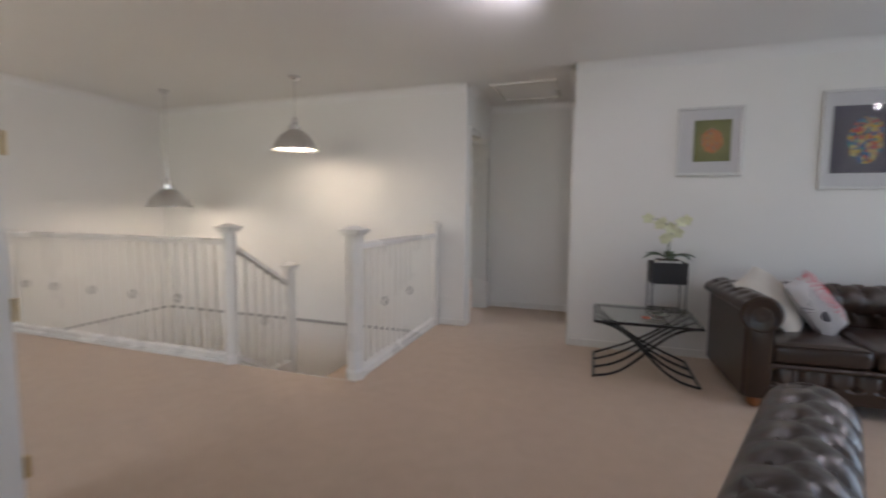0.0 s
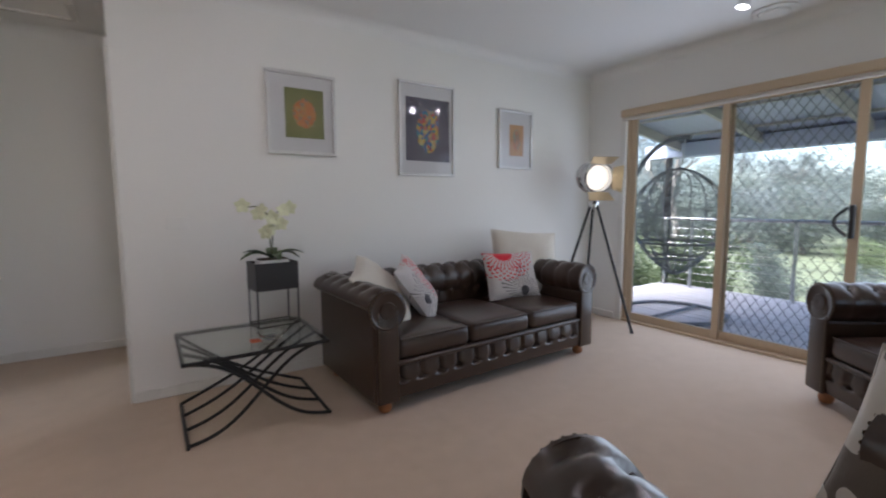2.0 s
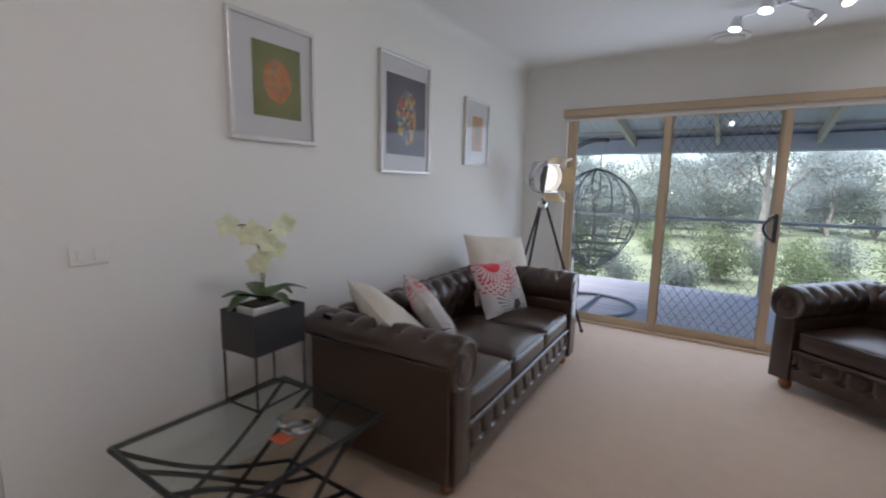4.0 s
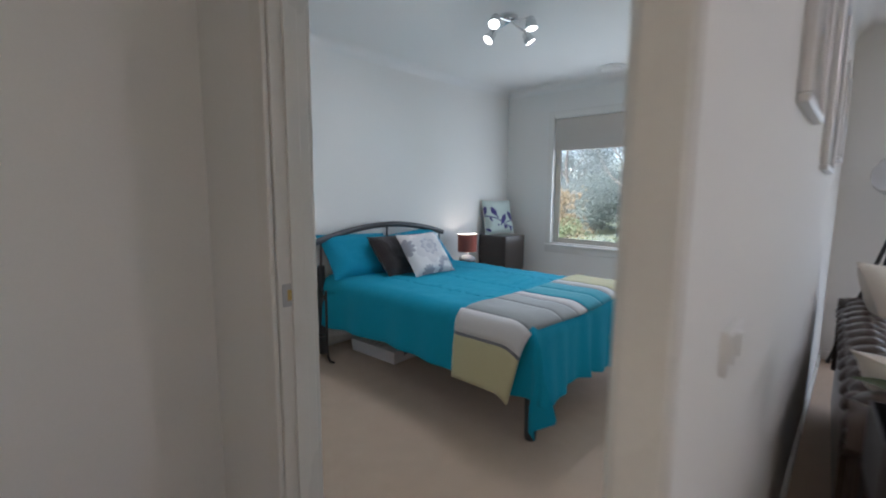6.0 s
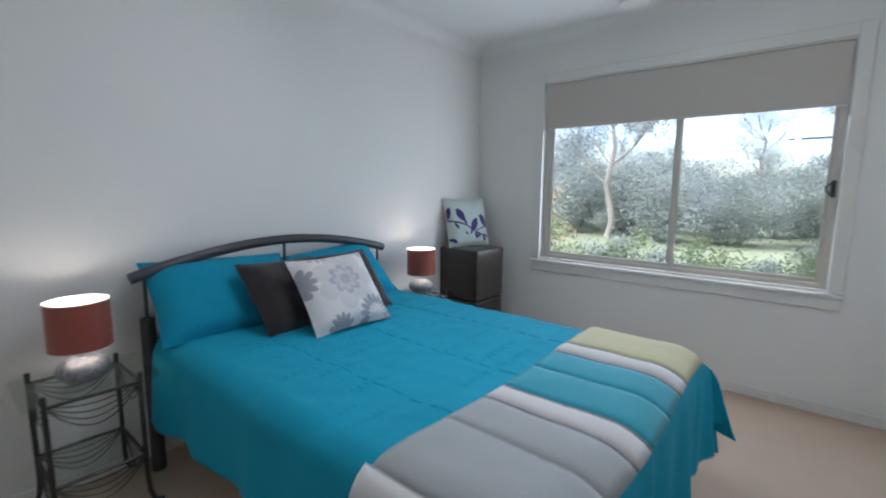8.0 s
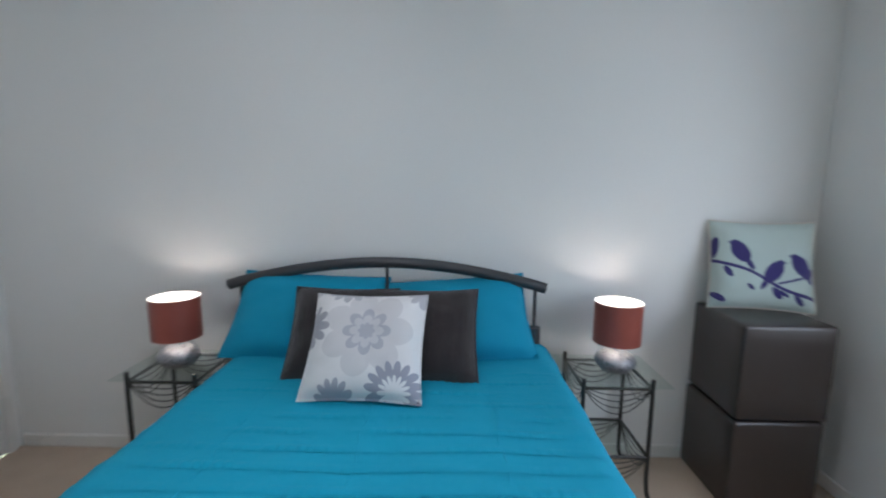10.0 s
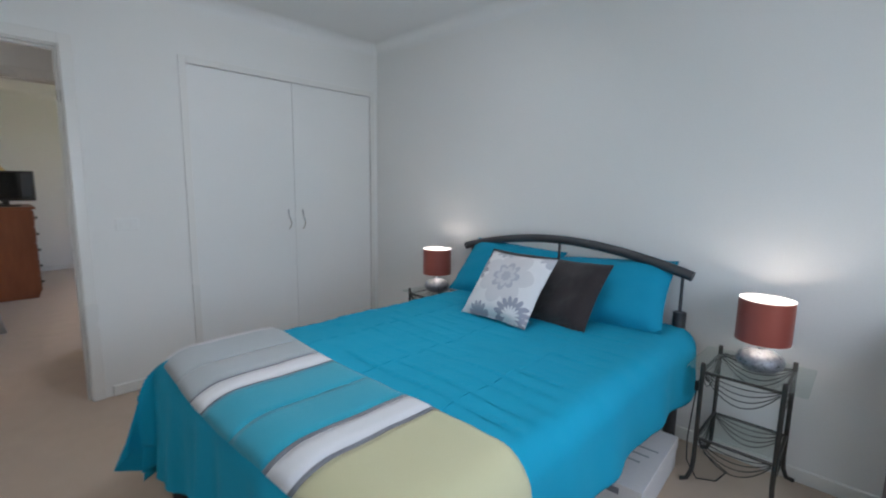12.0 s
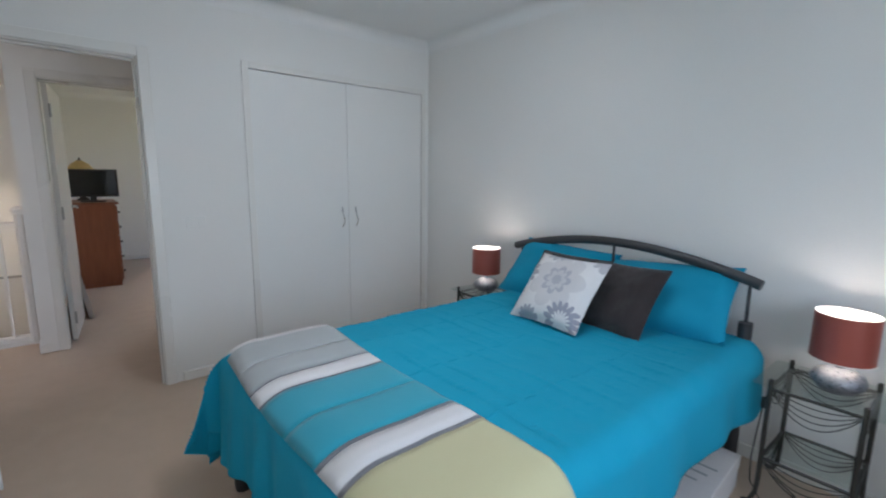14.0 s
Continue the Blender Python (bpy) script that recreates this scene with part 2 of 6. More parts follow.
def mat_branch_print():
    """Birds of indigo ink sitting along a drooping branch."""
    m, nt, b, x, z, c = print_base("indigo_bird_branch_print", (0.53, 0.62, 0.58))
    ink = (0.045, 0.035, 0.16)
    bend = mth(nt, "MULTIPLY_ADD", mth(nt, "SINE", mth(nt, "MULTIPLY", x, 22.0)), -0.009, mth(nt, "MULTIPLY_ADD", x, -0.436, -0.066))
    near = mth(nt, "ABSOLUTE", mth(nt, "SUBTRACT", z, bend))
    k = mth(nt, "LESS_THAN", near, 0.0075)
    twig = mth(nt, "ABSOLUTE", mth(nt, "SUBTRACT", z, mth(nt, "MULTIPLY_ADD", x, 0.3, -0.095)))
    k = mth(nt, "MAXIMUM", k, mth(nt, "MULTIPLY", mth(nt, "LESS_THAN", twig, 0.005), mth(nt, "GREATER_THAN", x, 0.045)))
    birds = ((-0.099, 0.055, 1), (0.03, -0.03, -1), (0.135, 0.0, 1))
    for cx, cz, way in birds:
        for dx, dz, a, w, t in ((0, 0, 0.052, 0.032, 2.15), (-0.022, 0.037, 0.019, 0.016, 2.6), (-0.041, 0.041, 0.009, 0.0035, 2.9), (0.036, -0.053, 0.03, 0.011, 2.1)):
            k = mth(nt, "MAXIMUM", k, oval(nt, x, z, cx + way * dx, cz + dz, a, w, t if way > 0 else math.pi - t))
    for cx, cz, a, w, t in ((-0.195, 0.072, 0.05, 0.014, 1.45), (-0.146, -0.035, 0.028, 0.013, 2.1), (-0.18, -0.154, 0.032, 0.014, 2.6), (0.043, -0.122, 0.03, 0.014, 2.2), (0.07, -0.125, 0.022, 0.008, 2.5),
                            (0.13, -0.15, 0.03, 0.012, 2.3), (0.19, -0.02, 0.03, 0.012, 0.5), (-0.06, -0.1, 0.018, 0.008, 2.4)):
        k = mth(nt, "MAXIMUM", k, oval(nt, x, z, cx, cz, a, w, t))
    nt.links.new(mix(nt, k, c, ink), b.inputs["Base Color"])
    return m


def mat_hide_print():
    m, nt, b = nodes_of("cowhide_patches")
    v = coords(nt)
    k = mth(nt, "GREATER_THAN", tex_noise(nt, v, 5.0, 1), 0.52)
    nt.links.new(mix(nt, k, (0.55, 0.52, 0.47), (0.11, 0.085, 0.065)), b.inputs["Base Color"])
    b.inputs["Roughness"].default_value, b.inputs["Sheen Weight"].default_value = 0.8, 0.5
    add_bump(nt, b, tex_noise(nt, v, 300, 2), 0.4, 0.003)
    return m


def mat_picture(name, ground, vignette, blobs, size, cell):
    """A printed sheet: a mottled ground and a cluster of coloured dabs in its middle."""
    m, nt, b = nodes_of(name)
    v = coords(nt)
    o = xyz(nt, v)
    r, a = polar(nt, mth(nt, "MULTIPLY", o[0], 1 / size[0]), mth(nt, "MULTIPLY", o[2], 1 / size[1]), 0.0, 0.0)
    n = tex_noise(nt, v, 14, 4)
    c = mix(nt, mth(nt, "MULTIPLY_ADD", r, 0.35, mth(nt, "MULTIPLY", n, 0.3)), vignette, ground)
    vor = nt.nodes.new("ShaderNodeTexVoronoi")
    vor.inputs["Scale"].default_value = cell
    nt.links.new(v, vor.inputs["Vector"])
    ramp = nt.nodes.new("ShaderNodeValToRGB")
    ramp.color_ramp.interpolation = "CONSTANT"
    while len(ramp.color_ramp.elements) < len(blobs):
        ramp.color_ramp.elements.new(0.5)
    for i, (e, col) in enumerate(zip(ramp.color_ramp.elements, blobs)):
        e.position, e.color = i / len(blobs), (*col, 1)
    hue = nt.nodes.new("ShaderNodeSeparateColor")
    nt.links.new(vor.outputs["Color"], hue.inputs[0])
    nt.links.new(hue.outputs[0], ramp.inputs[0])
    k = mth(nt, "LESS_THAN", mth(nt, "ADD", r, mth(nt, "MULTIPLY", n, 0.5)), 1.2)
    nt.links.new(mix(nt, mth(nt, "MULTIPLY", k, 0.85), c, ramp.outputs[0]), b.inputs["Base Color"])
    b.inputs["Roughness"].default_value = 0.6
    return m


def mat_leaf(name, a, bcol, rough=0.55):
    m, nt, b = nodes_of(name)
    g = nt.nodes.new("ShaderNodeNewGeometry")
    i = nt.nodes.new("ShaderNodeObjectInfo")
    k = mth(nt, "ADD", mth(nt, "MULTIPLY", g.outputs["Random Per Island"], 0.7), mth(nt, "MULTIPLY", i.outputs["Random"], 0.3))
    nt.links.new(mix(nt, k, a, bcol), b.inputs["Base Color"])
    b.inputs["Roughness"].default_value = rough
    b.inputs["Specular IOR Level"].default_value = 0.25
    tr, mx = nt.nodes.new("ShaderNodeBsdfTranslucent"), nt.nodes.new("ShaderNodeMixShader")
    nt.links.new(b.inputs["Base Color"].links[0].from_socket, tr.inputs[0])
    mx.inputs[0].default_value = 0.5
    nt.links.new(b.outputs[0], mx.inputs[1])
    nt.links.new(tr.outputs[0], mx.inputs[2])
    nt.links.new(mx.outputs[0], nt.nodes["Material Output"].inputs[0])
    return m


WALL = mat("warm_white_wall_paint", (0.81, 0.795, 0.765), 0.75, var=0.03, big=0.7, fine=160, bump=0.06, dist=0.001, rvar=0.06)
CEIL = mat("flat_white_ceiling_paint", (0.82, 0.81, 0.79), 0.9, var=0.02, big=0.6, fine=140, bump=0.05, dist=0.001, rvar=0.03)
GLOSS = mat("white_enamel_paint", (0.78, 0.76, 0.72), 0.28, var=0.03, big=1.2, fine=90, bump=0.04, dist=0.001, rvar=0.06)
DOORPAINT = mat("satin_white_door_paint", (0.81, 0.8, 0.775), 0.3, var=0.02, big=1.0, fine=70, bump=0.03, dist=0.001, rvar=0.05)
CARPET = mat_carpet()
LEATHER = mat_leather("dark_brown_leather", (0.04, 0.021, 0.013), 0.3)
CUBELEATHER = mat_leather("chocolate_brown_vinyl", (0.036, 0.025, 0.021), 0.36)
WOOD = mat("orange_brown_turned_wood", (0.32, 0.12, 0.04), 0.35, var=0.25, big=8, fine=60, stretch=(1, 1, 0.2))
CHERRY = mat("reddish_cherry_veneer", (0.3, 0.1, 0.045), 0.4, var=0.3, big=4, fine=40, bump=0.05, stretch=(1, 1, 0.12))
BLACKMETAL = mat("black_powder_coated_steel", (0.022, 0.021, 0.021), 0.45, 0.3, var=0.2, fine=200, bump=0.1)
GREYMETAL = mat("gunmetal_grey_steel", (0.075, 0.075, 0.08), 0.4, 0.55, var=0.15, fine=200, bump=0.05)
IRON = mat("dark_pewter_iron", (0.07, 0.067, 0.062), 0.42, 0.7, var=0.3, big=9, fine=120, bump=0.15)
CHROME = mat("polished_chrome", (0.72, 0.72, 0.73), 0.12, 1.0, var=0.05, bump=0, rvar=0.04)
SILVER = mat("silver_picture_moulding", (0.68, 0.67, 0.66), 0.36, 0.55, var=0.05, fine=90, bump=0.05)
STEEL = mat("brushed_stainless_steel", (0.5, 0.5, 0.51), 0.3, 1.0, var=0.1, fine=150, bump=0.05)
BRASS = mat("yellow_brass", (0.6, 0.42, 0.16), 0.3, 0.9, var=0.15, fine=60, bump=0.05)
TAN = mat("tan_powder_coated_aluminium", (0.56, 0.435, 0.3), 0.4, 0.0, var=0.06, fine=120, bump=0.04)
CREAMFRAME = mat("primrose_aluminium_frame", (0.6, 0.56, 0.49), 0.4, 0.0, var=0.05, fine=120, bump=0.04)
BLINDCLOTH = mat_fabric("beige_blind_cloth", (0.57, 0.52, 0.47), 700, 0.04, 0.15, 0.1, 0.9, 2.0, 0.05)
PLASTIC = mat("white_moulded_plastic", (0.8, 0.79, 0.76), 0.35, var=0.02, bump=0)
RUBBER = mat("black_plastic", (0.02, 0.02, 0.02), 0.5, var=0.1, bump=0.05)
TEAL = mat_fabric("teal_cotton", (0.0, 0.28, 0.44), 500, 0.08, 0.35, 0.0, 0.9, 9.0, 0.6)
TEALSPREAD = mat_fabric("teal_pucker_cotton", (0.0, 0.32, 0.475), 420, 0.08, 0.4, 0.0, 0.92, 13.0, 0.9)
BROWNFUR = mat("dark_brown_plush", (0.026, 0.018, 0.018), 0.95, var=0.6, big=11, fine=130, bump=0.9, dist=0.005, sheen=0.25, stretch=(3, 1, 0.4))
CREAM = mat_fabric("cream_linen", (0.66, 0.61, 0.53), 380, 0.06, 0.4, 0.2, 0.9, 10.0, 0.8)
QYELLOW = mat_fabric("pale_yellow_quilt_cotton", (0.58, 0.54, 0.32), 420, 0.06, 0.35, 0.2, 0.9, 9.0, 0.6)
QWHITE = mat_fabric("white_quilt_cotton", (0.68, 0.66, 0.65), 420, 0.04, 0.35, 0.2, 0.9, 9.0, 0.6)
QGREY = mat_fabric("silver_grey_quilt_cotton", (0.37, 0.39, 0.39), 420, 0.05, 0.35, 0.2, 0.9, 9.0, 0.6)
QDARK = mat_fabric("slate_quilt_binding", (0.2, 0.2, 0.22), 420, 0.05, 0.35, 0.2, 0.9, 9.0, 0.4)
QAQUA = mat_fabric("aqua_quilt_cotton", (0.02, 0.32, 0.42), 420, 0.06, 0.35, 0.2, 0.9, 9.0, 0.6)
MATTRESS = mat_fabric("white_mattress_ticking", (0.62, 0.61, 0.6), 300)
SHADE = mat("maroon_foil_lampshade", (0.36, 0.09, 0.065), 0.32, 0.15, var=0.05, big=5, fine=200, bump=0.03)
SHADEIN = mat("white_lampshade_lining", (0.85, 0.82, 0.76), 0.8, var=0.02, bump=0)
CRACKLE = mat("silver_crackle_mosaic", (0.28, 0.28, 0.3), 0.3, 0.5, var=0.5, big=60, fine=120, bump=0.7, dist=0.004)
CARTON = mat("white_printed_carton", (0.74, 0.72, 0.71), 0.6, var=0.06, big=4, fine=80)
PANE = mat_pane("clear_window_pane")
TINTED = mat_pane("grey_tinted_pane", (0.94, 0.955, 0.97))
TABLEGLASS = mat_pane("greenish_table_glass", (0.93, 0.965, 0.95))
PICGLASS = mat_pane("picture_glass", (0.98, 0.98, 0.98), 1.0)
CLEARGLASS = mat_glass("clear_cut_glass", (0.97, 0.98, 0.98))
MATBOARD = mat("white_mat_board", (0.68, 0.67, 0.68), 0.9, var=0.02, fine=200, bump=0.05)
SOIL = mat("dark_bark_mulch", (0.06, 0.04, 0.025), 0.95, var=0.4, fine=90, bump=0.8, dist=0.01)
POTWHITE = mat("white_glazed_pot", (0.72, 0.71, 0.68), 0.3, var=0.03, bump=0.02)
LEAFGREEN = mat("glossy_orchid_leaf", (0.05, 0.085, 0.025), 0.35, var=0.25, big=14, fine=80)
PETAL = mat("pale_green_orchid_petal", (0.72, 0.74, 0.52), 0.6, var=0.15, big=30, fine=90)
STEMGREEN = mat("olive_stem", (0.1, 0.12, 0.045), 0.6, var=0.2)
PLANTER = mat("charcoal_planter_steel", (0.03, 0.028, 0.03), 0.5, 0.1, var=0.15, fine=120)
BULB = mat_glow("lit_bulb", (1.0, 0.93, 0.82), 1.2)
SPOTGLOW = mat_glow("lit_spot_lens", (1.0, 0.97, 0.93), 1.2)
LENSGLOW = mat_glow("lit_studio_lens", (1.0, 0.93, 0.8), 0.18)
CONCRETE = mat("pale_render", (0.4, 0.38, 0.35), 0.9, var=0.15, fine=60)
BRICKWALL = mat("cream_outer_render", (0.45, 0.42, 0.37), 0.9, var=0.12, fine=60)
DECK = mat("weathered_deck_timber", (0.6, 0.56, 0.57), 0.6, var=0.16, big=2, fine=50, bump=0.3, stretch=(1, 0.08, 1))
ROOFSHEET = mat("blue_grey_roof_sheet", (0.5, 0.55, 0.66), 0.5, 0.1, var=0.1, fine=40)
RAFTER = mat("cream_painted_rafter", (0.5, 0.48, 0.42), 0.6, var=0.08, fine=60)
WICKER = mat("charcoal_wicker", (0.19, 0.2, 0.22), 0.55, var=0.25, fine=150)
GRASS = mat("dry_lawn", (0.1, 0.12, 0.07), 0.95, var=0.4, big=0.4, fine=9, bump=0.6, dist=0.03)
BARK = mat("pale_gum_bark", (0.19, 0.175, 0.155), 0.9, var=0.4, big=2, fine=18, bump=0.6, dist=0.02, stretch=(1, 1, 0.3))
GUMLEAF = mat_leaf("grey_green_gum_leaves", (0.2, 0.23, 0.225), (0.25, 0.285, 0.28))
BUSHLEAF = mat_leaf("deep_green_shrub_leaves", (0.17, 0.205, 0.185), (0.22, 0.255, 0.225))
LIMELEAF = mat_leaf("yellow_green_shrub_leaves", (0.12, 0.165, 0.085), (0.175, 0.215, 0.115))
ORANGELEAF = mat_leaf("orange_tipped_shrub_leaves", (0.22, 0.17, 0.1), (0.3, 0.24, 0.14))
TVSCREEN = mat("dark_glossy_screen", (0.012, 0.013, 0.014), 0.1, var=0.05, bump=0, rvar=0.02)
TIFFANY = mat("amber_glass_shade", (0.6, 0.42, 0.16), 0.35, var=0.25, big=20, fine=60)


# ---- mesh helpers ----
def part(name, bm, material, parent=None, label="", smooth=False):
    """One mesh object from a bmesh, under a thing or a part."""
    me = bpy.data.meshes.new(name)
    bmesh.ops.recalc_face_normals(bm, faces=bm.faces[:])
    bm.to_mesh(me)
    bm.free()
    me.materials.append(material)
    if smooth:
        me.shade_smooth()
        me.set_sharp_from_angle(angle=radians(42))
    ob = new(name, me)
    if parent is not None:
        ob.parent = parent
    if label:
        ob["label"] = label
    return ob


def thing(name, label, category, m=None, group="", kind=""):
    ob = new(name)
    ob.empty_display_size = 0.1
    if m is not None:
        ob.matrix_basis = m
    return tagged(ob, label, category, group, kind)


def setting(name, bm, material, label, smooth=False):
    return tagged(part(name, bm, material, None, "", smooth), label, name.split("_")[0], kind="structure")


def box(bm, x0, x1, y0, y1, z0, z1, bevel=0.0, seg=2):
    r = bmesh.ops.create_cube(bm, size=1.0)
    for v in r["verts"]:
        v.co = Vector((x0 + (v.co.x + 0.5) * (x1 - x0), y0 + (v.co.y + 0.5) * (y1 - y0), z0 + (v.co.z + 0.5) * (z1 - z0)))
    if bevel:
        es = list({e for v in r["verts"] for e in v.link_edges})
        bmesh.ops.bevel(bm, geom=es, offset=bevel, segments=seg, profile=0.5, affect="EDGES")
    return bm


def one_box(*a, bevel=0.0, seg=2):
    return box(bmesh.new(), *a, bevel=bevel, seg=seg)


def tube(bm, pts, r, n=8, close=False, taper=None):
    """A round bar through the points; taper: radius at the far end."""
    pts = [Vector(p) for p in pts]
    rings, up = [], None
    for i, p in enumerate(pts):
        a = pts[(i - 1) % len(pts)] if (i or close) else p
        b = pts[(i + 1) % len(pts)] if (i < len(pts) - 1 or close) else p
        t = (b - a).normalized()
        if up is None:
            up = t.orthogonal().normalized()
        up = (up - t * up.dot(t)).normalized() if (up - t * up.dot(t)).length > 1e-5 else t.orthogonal().normalized()
        side = t.cross(up)
        rr = r if taper is None else r + (taper - r) * i / (len(pts) - 1)
        rings.append([bm.verts.new(p + rr * (math.cos(q) * up + math.sin(q) * side)) for q in (2 * math.pi * k / n for k in range(n))])
    for i in range(len(rings) - (0 if close else 1)):
        a, b = rings[i], rings[(i + 1) % len(rings)]
        for k in range(n):
            bm.faces.new((a[k], a[(k + 1) % n], b[(k + 1) % n], b[k]))
    if not close:
        bm.faces.new(rings[0][::-1]), bm.faces.new(rings[-1])
    return bm


def one_tube(pts, r, n=8, close=False, taper=None):
    return tube(bmesh.new(), pts, r, n, close, taper)


def lathe(bm, profile, n=24, m=None, cap=True):
    """A turned shape round z from (radius, height) pairs."""
    m = m or Matrix()
    rings = [[bm.verts.new(m @ Vector((max(r, 1e-4) * math.cos(2 * math.pi * k / n), max(r, 1e-4) * math.sin(2 * math.pi * k / n), z))) for k in range(n)] for r, z in profile]
    for a, b in zip(rings, rings[1:]):
        for k in range(n):
            bm.faces.new((a[k], a[(k + 1) % n], b[(k + 1) % n], b[k]))
    if cap:
        bm.faces.new(rings[0][::-1]), bm.faces.new(rings[-1])
    return bm


def one_lathe(profile, n=24, m=None, cap=True):
    return lathe(bmesh.new(), profile, n, m, cap)


def grid(bm, nu, nv, f):
    """A sheet of nu x nv points f(u, v), u and v from 0 to 1."""
    vs = [[bm.verts.new(f(i / (nu - 1), j / (nv - 1))) for j in range(nv)] for i in range(nu)]
    for i in range(nu - 1):
        for j in range(nv - 1):
            bm.faces.new((vs[i][j], vs[i + 1][j], vs[i + 1][j + 1], vs[i][j + 1]))
    return vs


def arc(f, n=12):
    return [f(i / n) for i in range(n + 1)]


def wall(name, axis, a0, a1, b0, b1, z0, z1, openings, label, material=None):
    """A wall across a0..a1 in thickness along axis, b0..b1 in length, with openings (b from, b to, z from, z to)."""
    bm = bmesh.new()
    cuts = sorted({b0, b1, *(o[0] for o in openings), *(o[1] for o in openings)})
    for p, q in zip(cuts, cuts[1:]):
        spans = [(z0, z1)]
        for o in openings:
            if o[0] <= p and q <= o[1]:
                spans = [s for lo, hi in spans for s in ((lo, min(hi, o[2])), (max(lo, o[3]), hi)) if s[1] - s[0] > 1e-4]
        for lo, hi in spans:
            box(bm, *((a0, a1, p, q) if axis == "x" else (p, q, a0, a1)), lo, hi)
    bmesh.ops.remove_doubles(bm, verts=bm.verts[:], dist=1e-4)
    return setting(name, bm, material or WALL, label)


# ---- the building ----
H = 2.5
bm = bmesh.new()
for x0, x1, y0, y1 in ((-3.83, 5.5, -1.5, 3.68), (0.06, 5.5, 3.68, 5.14), (0.06, 1.43, 5.14, 5.42), (0.2, 1.43, 5.42, 6.52), (1.43, 1.53, 5.19, 6.12), (1.53, 5.5, 5.19, 8.22), (-3.75, 0.2, 5.54, 8.62)):
    box(bm, x0, x1, y0, y1, -0.25, 0.0)
setting("floor", bm, CARPET, "taupe cut-pile carpet over the whole upper storey")
bm = bmesh.new()
box(bm, -3.95, 5.7, -1.6, 8.74, H, H + 0.12)
setting("ceiling", bm, CEIL, "flat white painted plaster ceiling")

wall("wall_sofa", "y", 5.14, 5.19, 1.43, 5.5, 0, H, [], "warm white painted plaster wall behind the sofa")
wall("wall_bedroom_west", "x", 1.43, 1.53, 5.19, 8.22, 0, H, [(5.19, 6.09, 0, 2.055), (6.70, 8.14, 0, 2.07)], "white plaster wall with a doorway and a built-in closet")
wall("wall_bedroom_north", "y", 8.22, 8.34, 0.8, 5.5, 0, H, [], "plain white wall behind the bed head")
wall("wall_east", "x", 5.5, 5.7, -1.6, 8.34, -0.6, H, [(2.08, 4.70, -0.02, 2.06), (5.74, 7.61, 0.71, 2.14)], "white outer wall with a sliding door and a window")
wall("wall_corridor_end", "y", 6.52, 6.64, 0.2, 1.43, 0, H, [], "plain white wall at the end of the short hall")
wall("wall_corridor_west", "x", 0.2, 0.36, 5.42, 8.74, 0, H, [(5.57, 6.37, 0, 2.05)], "white hall wall with a doorway")
wall("wall_stair_north", "y", 5.42, 5.54, -3.95, 0.2, -2.75, H, [], "white plaster wall beyond the stairwell")
wall("wall_stair_west", "x", -3.95, -3.83, -1.6, 5.42, -2.75, H, [], "white plaster wall at the far side of the stairwell")
wall("wall_south", "y", -1.6, -1.5, -3.83, 5.5, 0, H, [(-3.5, -0.9, 0.4, 2.2), (2.2, 4.8, 0.0, 2.1)], "plain white wall closing the living room")
wall("wall_partition", "x", -0.56, -0.46, -1.5, 2.02, 0, H, [], "white partition wall with a hinged door post")
wall("wall_closet_back", "x", 0.8, 0.9, 6.64, 8.22, 0, H, [], "plain white closet back")
wall("wall_far_room_west", "x", -3.87, -3.75, 5.54, 8.74, 0, H, [], "plain pale wall of the far bedroom")
wall("wall_far_room_north", "y", 8.62, 8.74, -3.75, 0.2, 0, H, [(-3.5, -1.1, 0.4, 2.3)], "plain pale wall of the far bedroom")
wall("wall_stair_lower", "y", 3.62, 3.72, -3.83, 0.06, -2.75, -0.25, [], "white wall below the landing")
wall("wall_stair_lower_east", "x", 0.06, 0.16, 3.62, 5.42, -2.75, -0.25, [], "white wall below the hall")
bm = one_box(-3.83, 0.06, 3.72, 5.42, -2.85, -2.75)
setting("floor_lower", bm, mat("honey_timber_floor", (0.42, 0.27, 0.12), 0.35, var=0.2, big=2, fine=30, stretch=(0.2, 1, 1)), "honey-coloured timber floor of the lower storey")

# skirtings, cornices, stair trim
bm = bmesh.new()
S, T = 0.068, 0.014
for a in ((1.44, 5.49, 5.14 - T, 5.14), (0.36, 1.43 - 0.0, 6.52 - T, 6.52), (-0.0, 0.36, 5.42 - T, 5.42), (0.36, 0.36 + T, 5.41, 5.5), (0.36, 0.36 + T, 6.44, 6.505),
          (1.43 - T, 1.43, 6.18, 6.505), (2.3, 5.49, 5.19, 5.19 + T), (5.5 - T, 5.5, 5.205, 8.2), (1.545, 5.485, 8.22 - T, 8.22), (1.53, 1.53 + T, 6.175, 6.64), (5.5 - T, 5.5, 4.78, 5.125),
          (5.5 - T, 5.5, -1.5, 2.0), (-3.75, -3.75 + T, 5.56, 8.6), (-3.73, 0.18, 8.62 - T, 8.62)):
    box(bm, *a, 0.0005, S, 0.004, 1)
setting("baseboard", bm, GLOSS, "narrow white painted skirting board")
bm = bmesh.new()


def cove(bm, p, q, out, drop=0.085):
    """A concave cornice from p to q on a wall whose room lies towards out."""
    p, q, out = Vector((*p, H)), Vector((*q, H)), Vector((*out, 0))
    def f(u, v):
        a = v * math.pi / 2
        return p.lerp(q, u) + out * (drop * (1 - math.sin(a)) + 0.002) + Vector((0, 0, -drop * (1 - math.cos(a)) - 0.002))
    grid(bm, 2, 8, f)


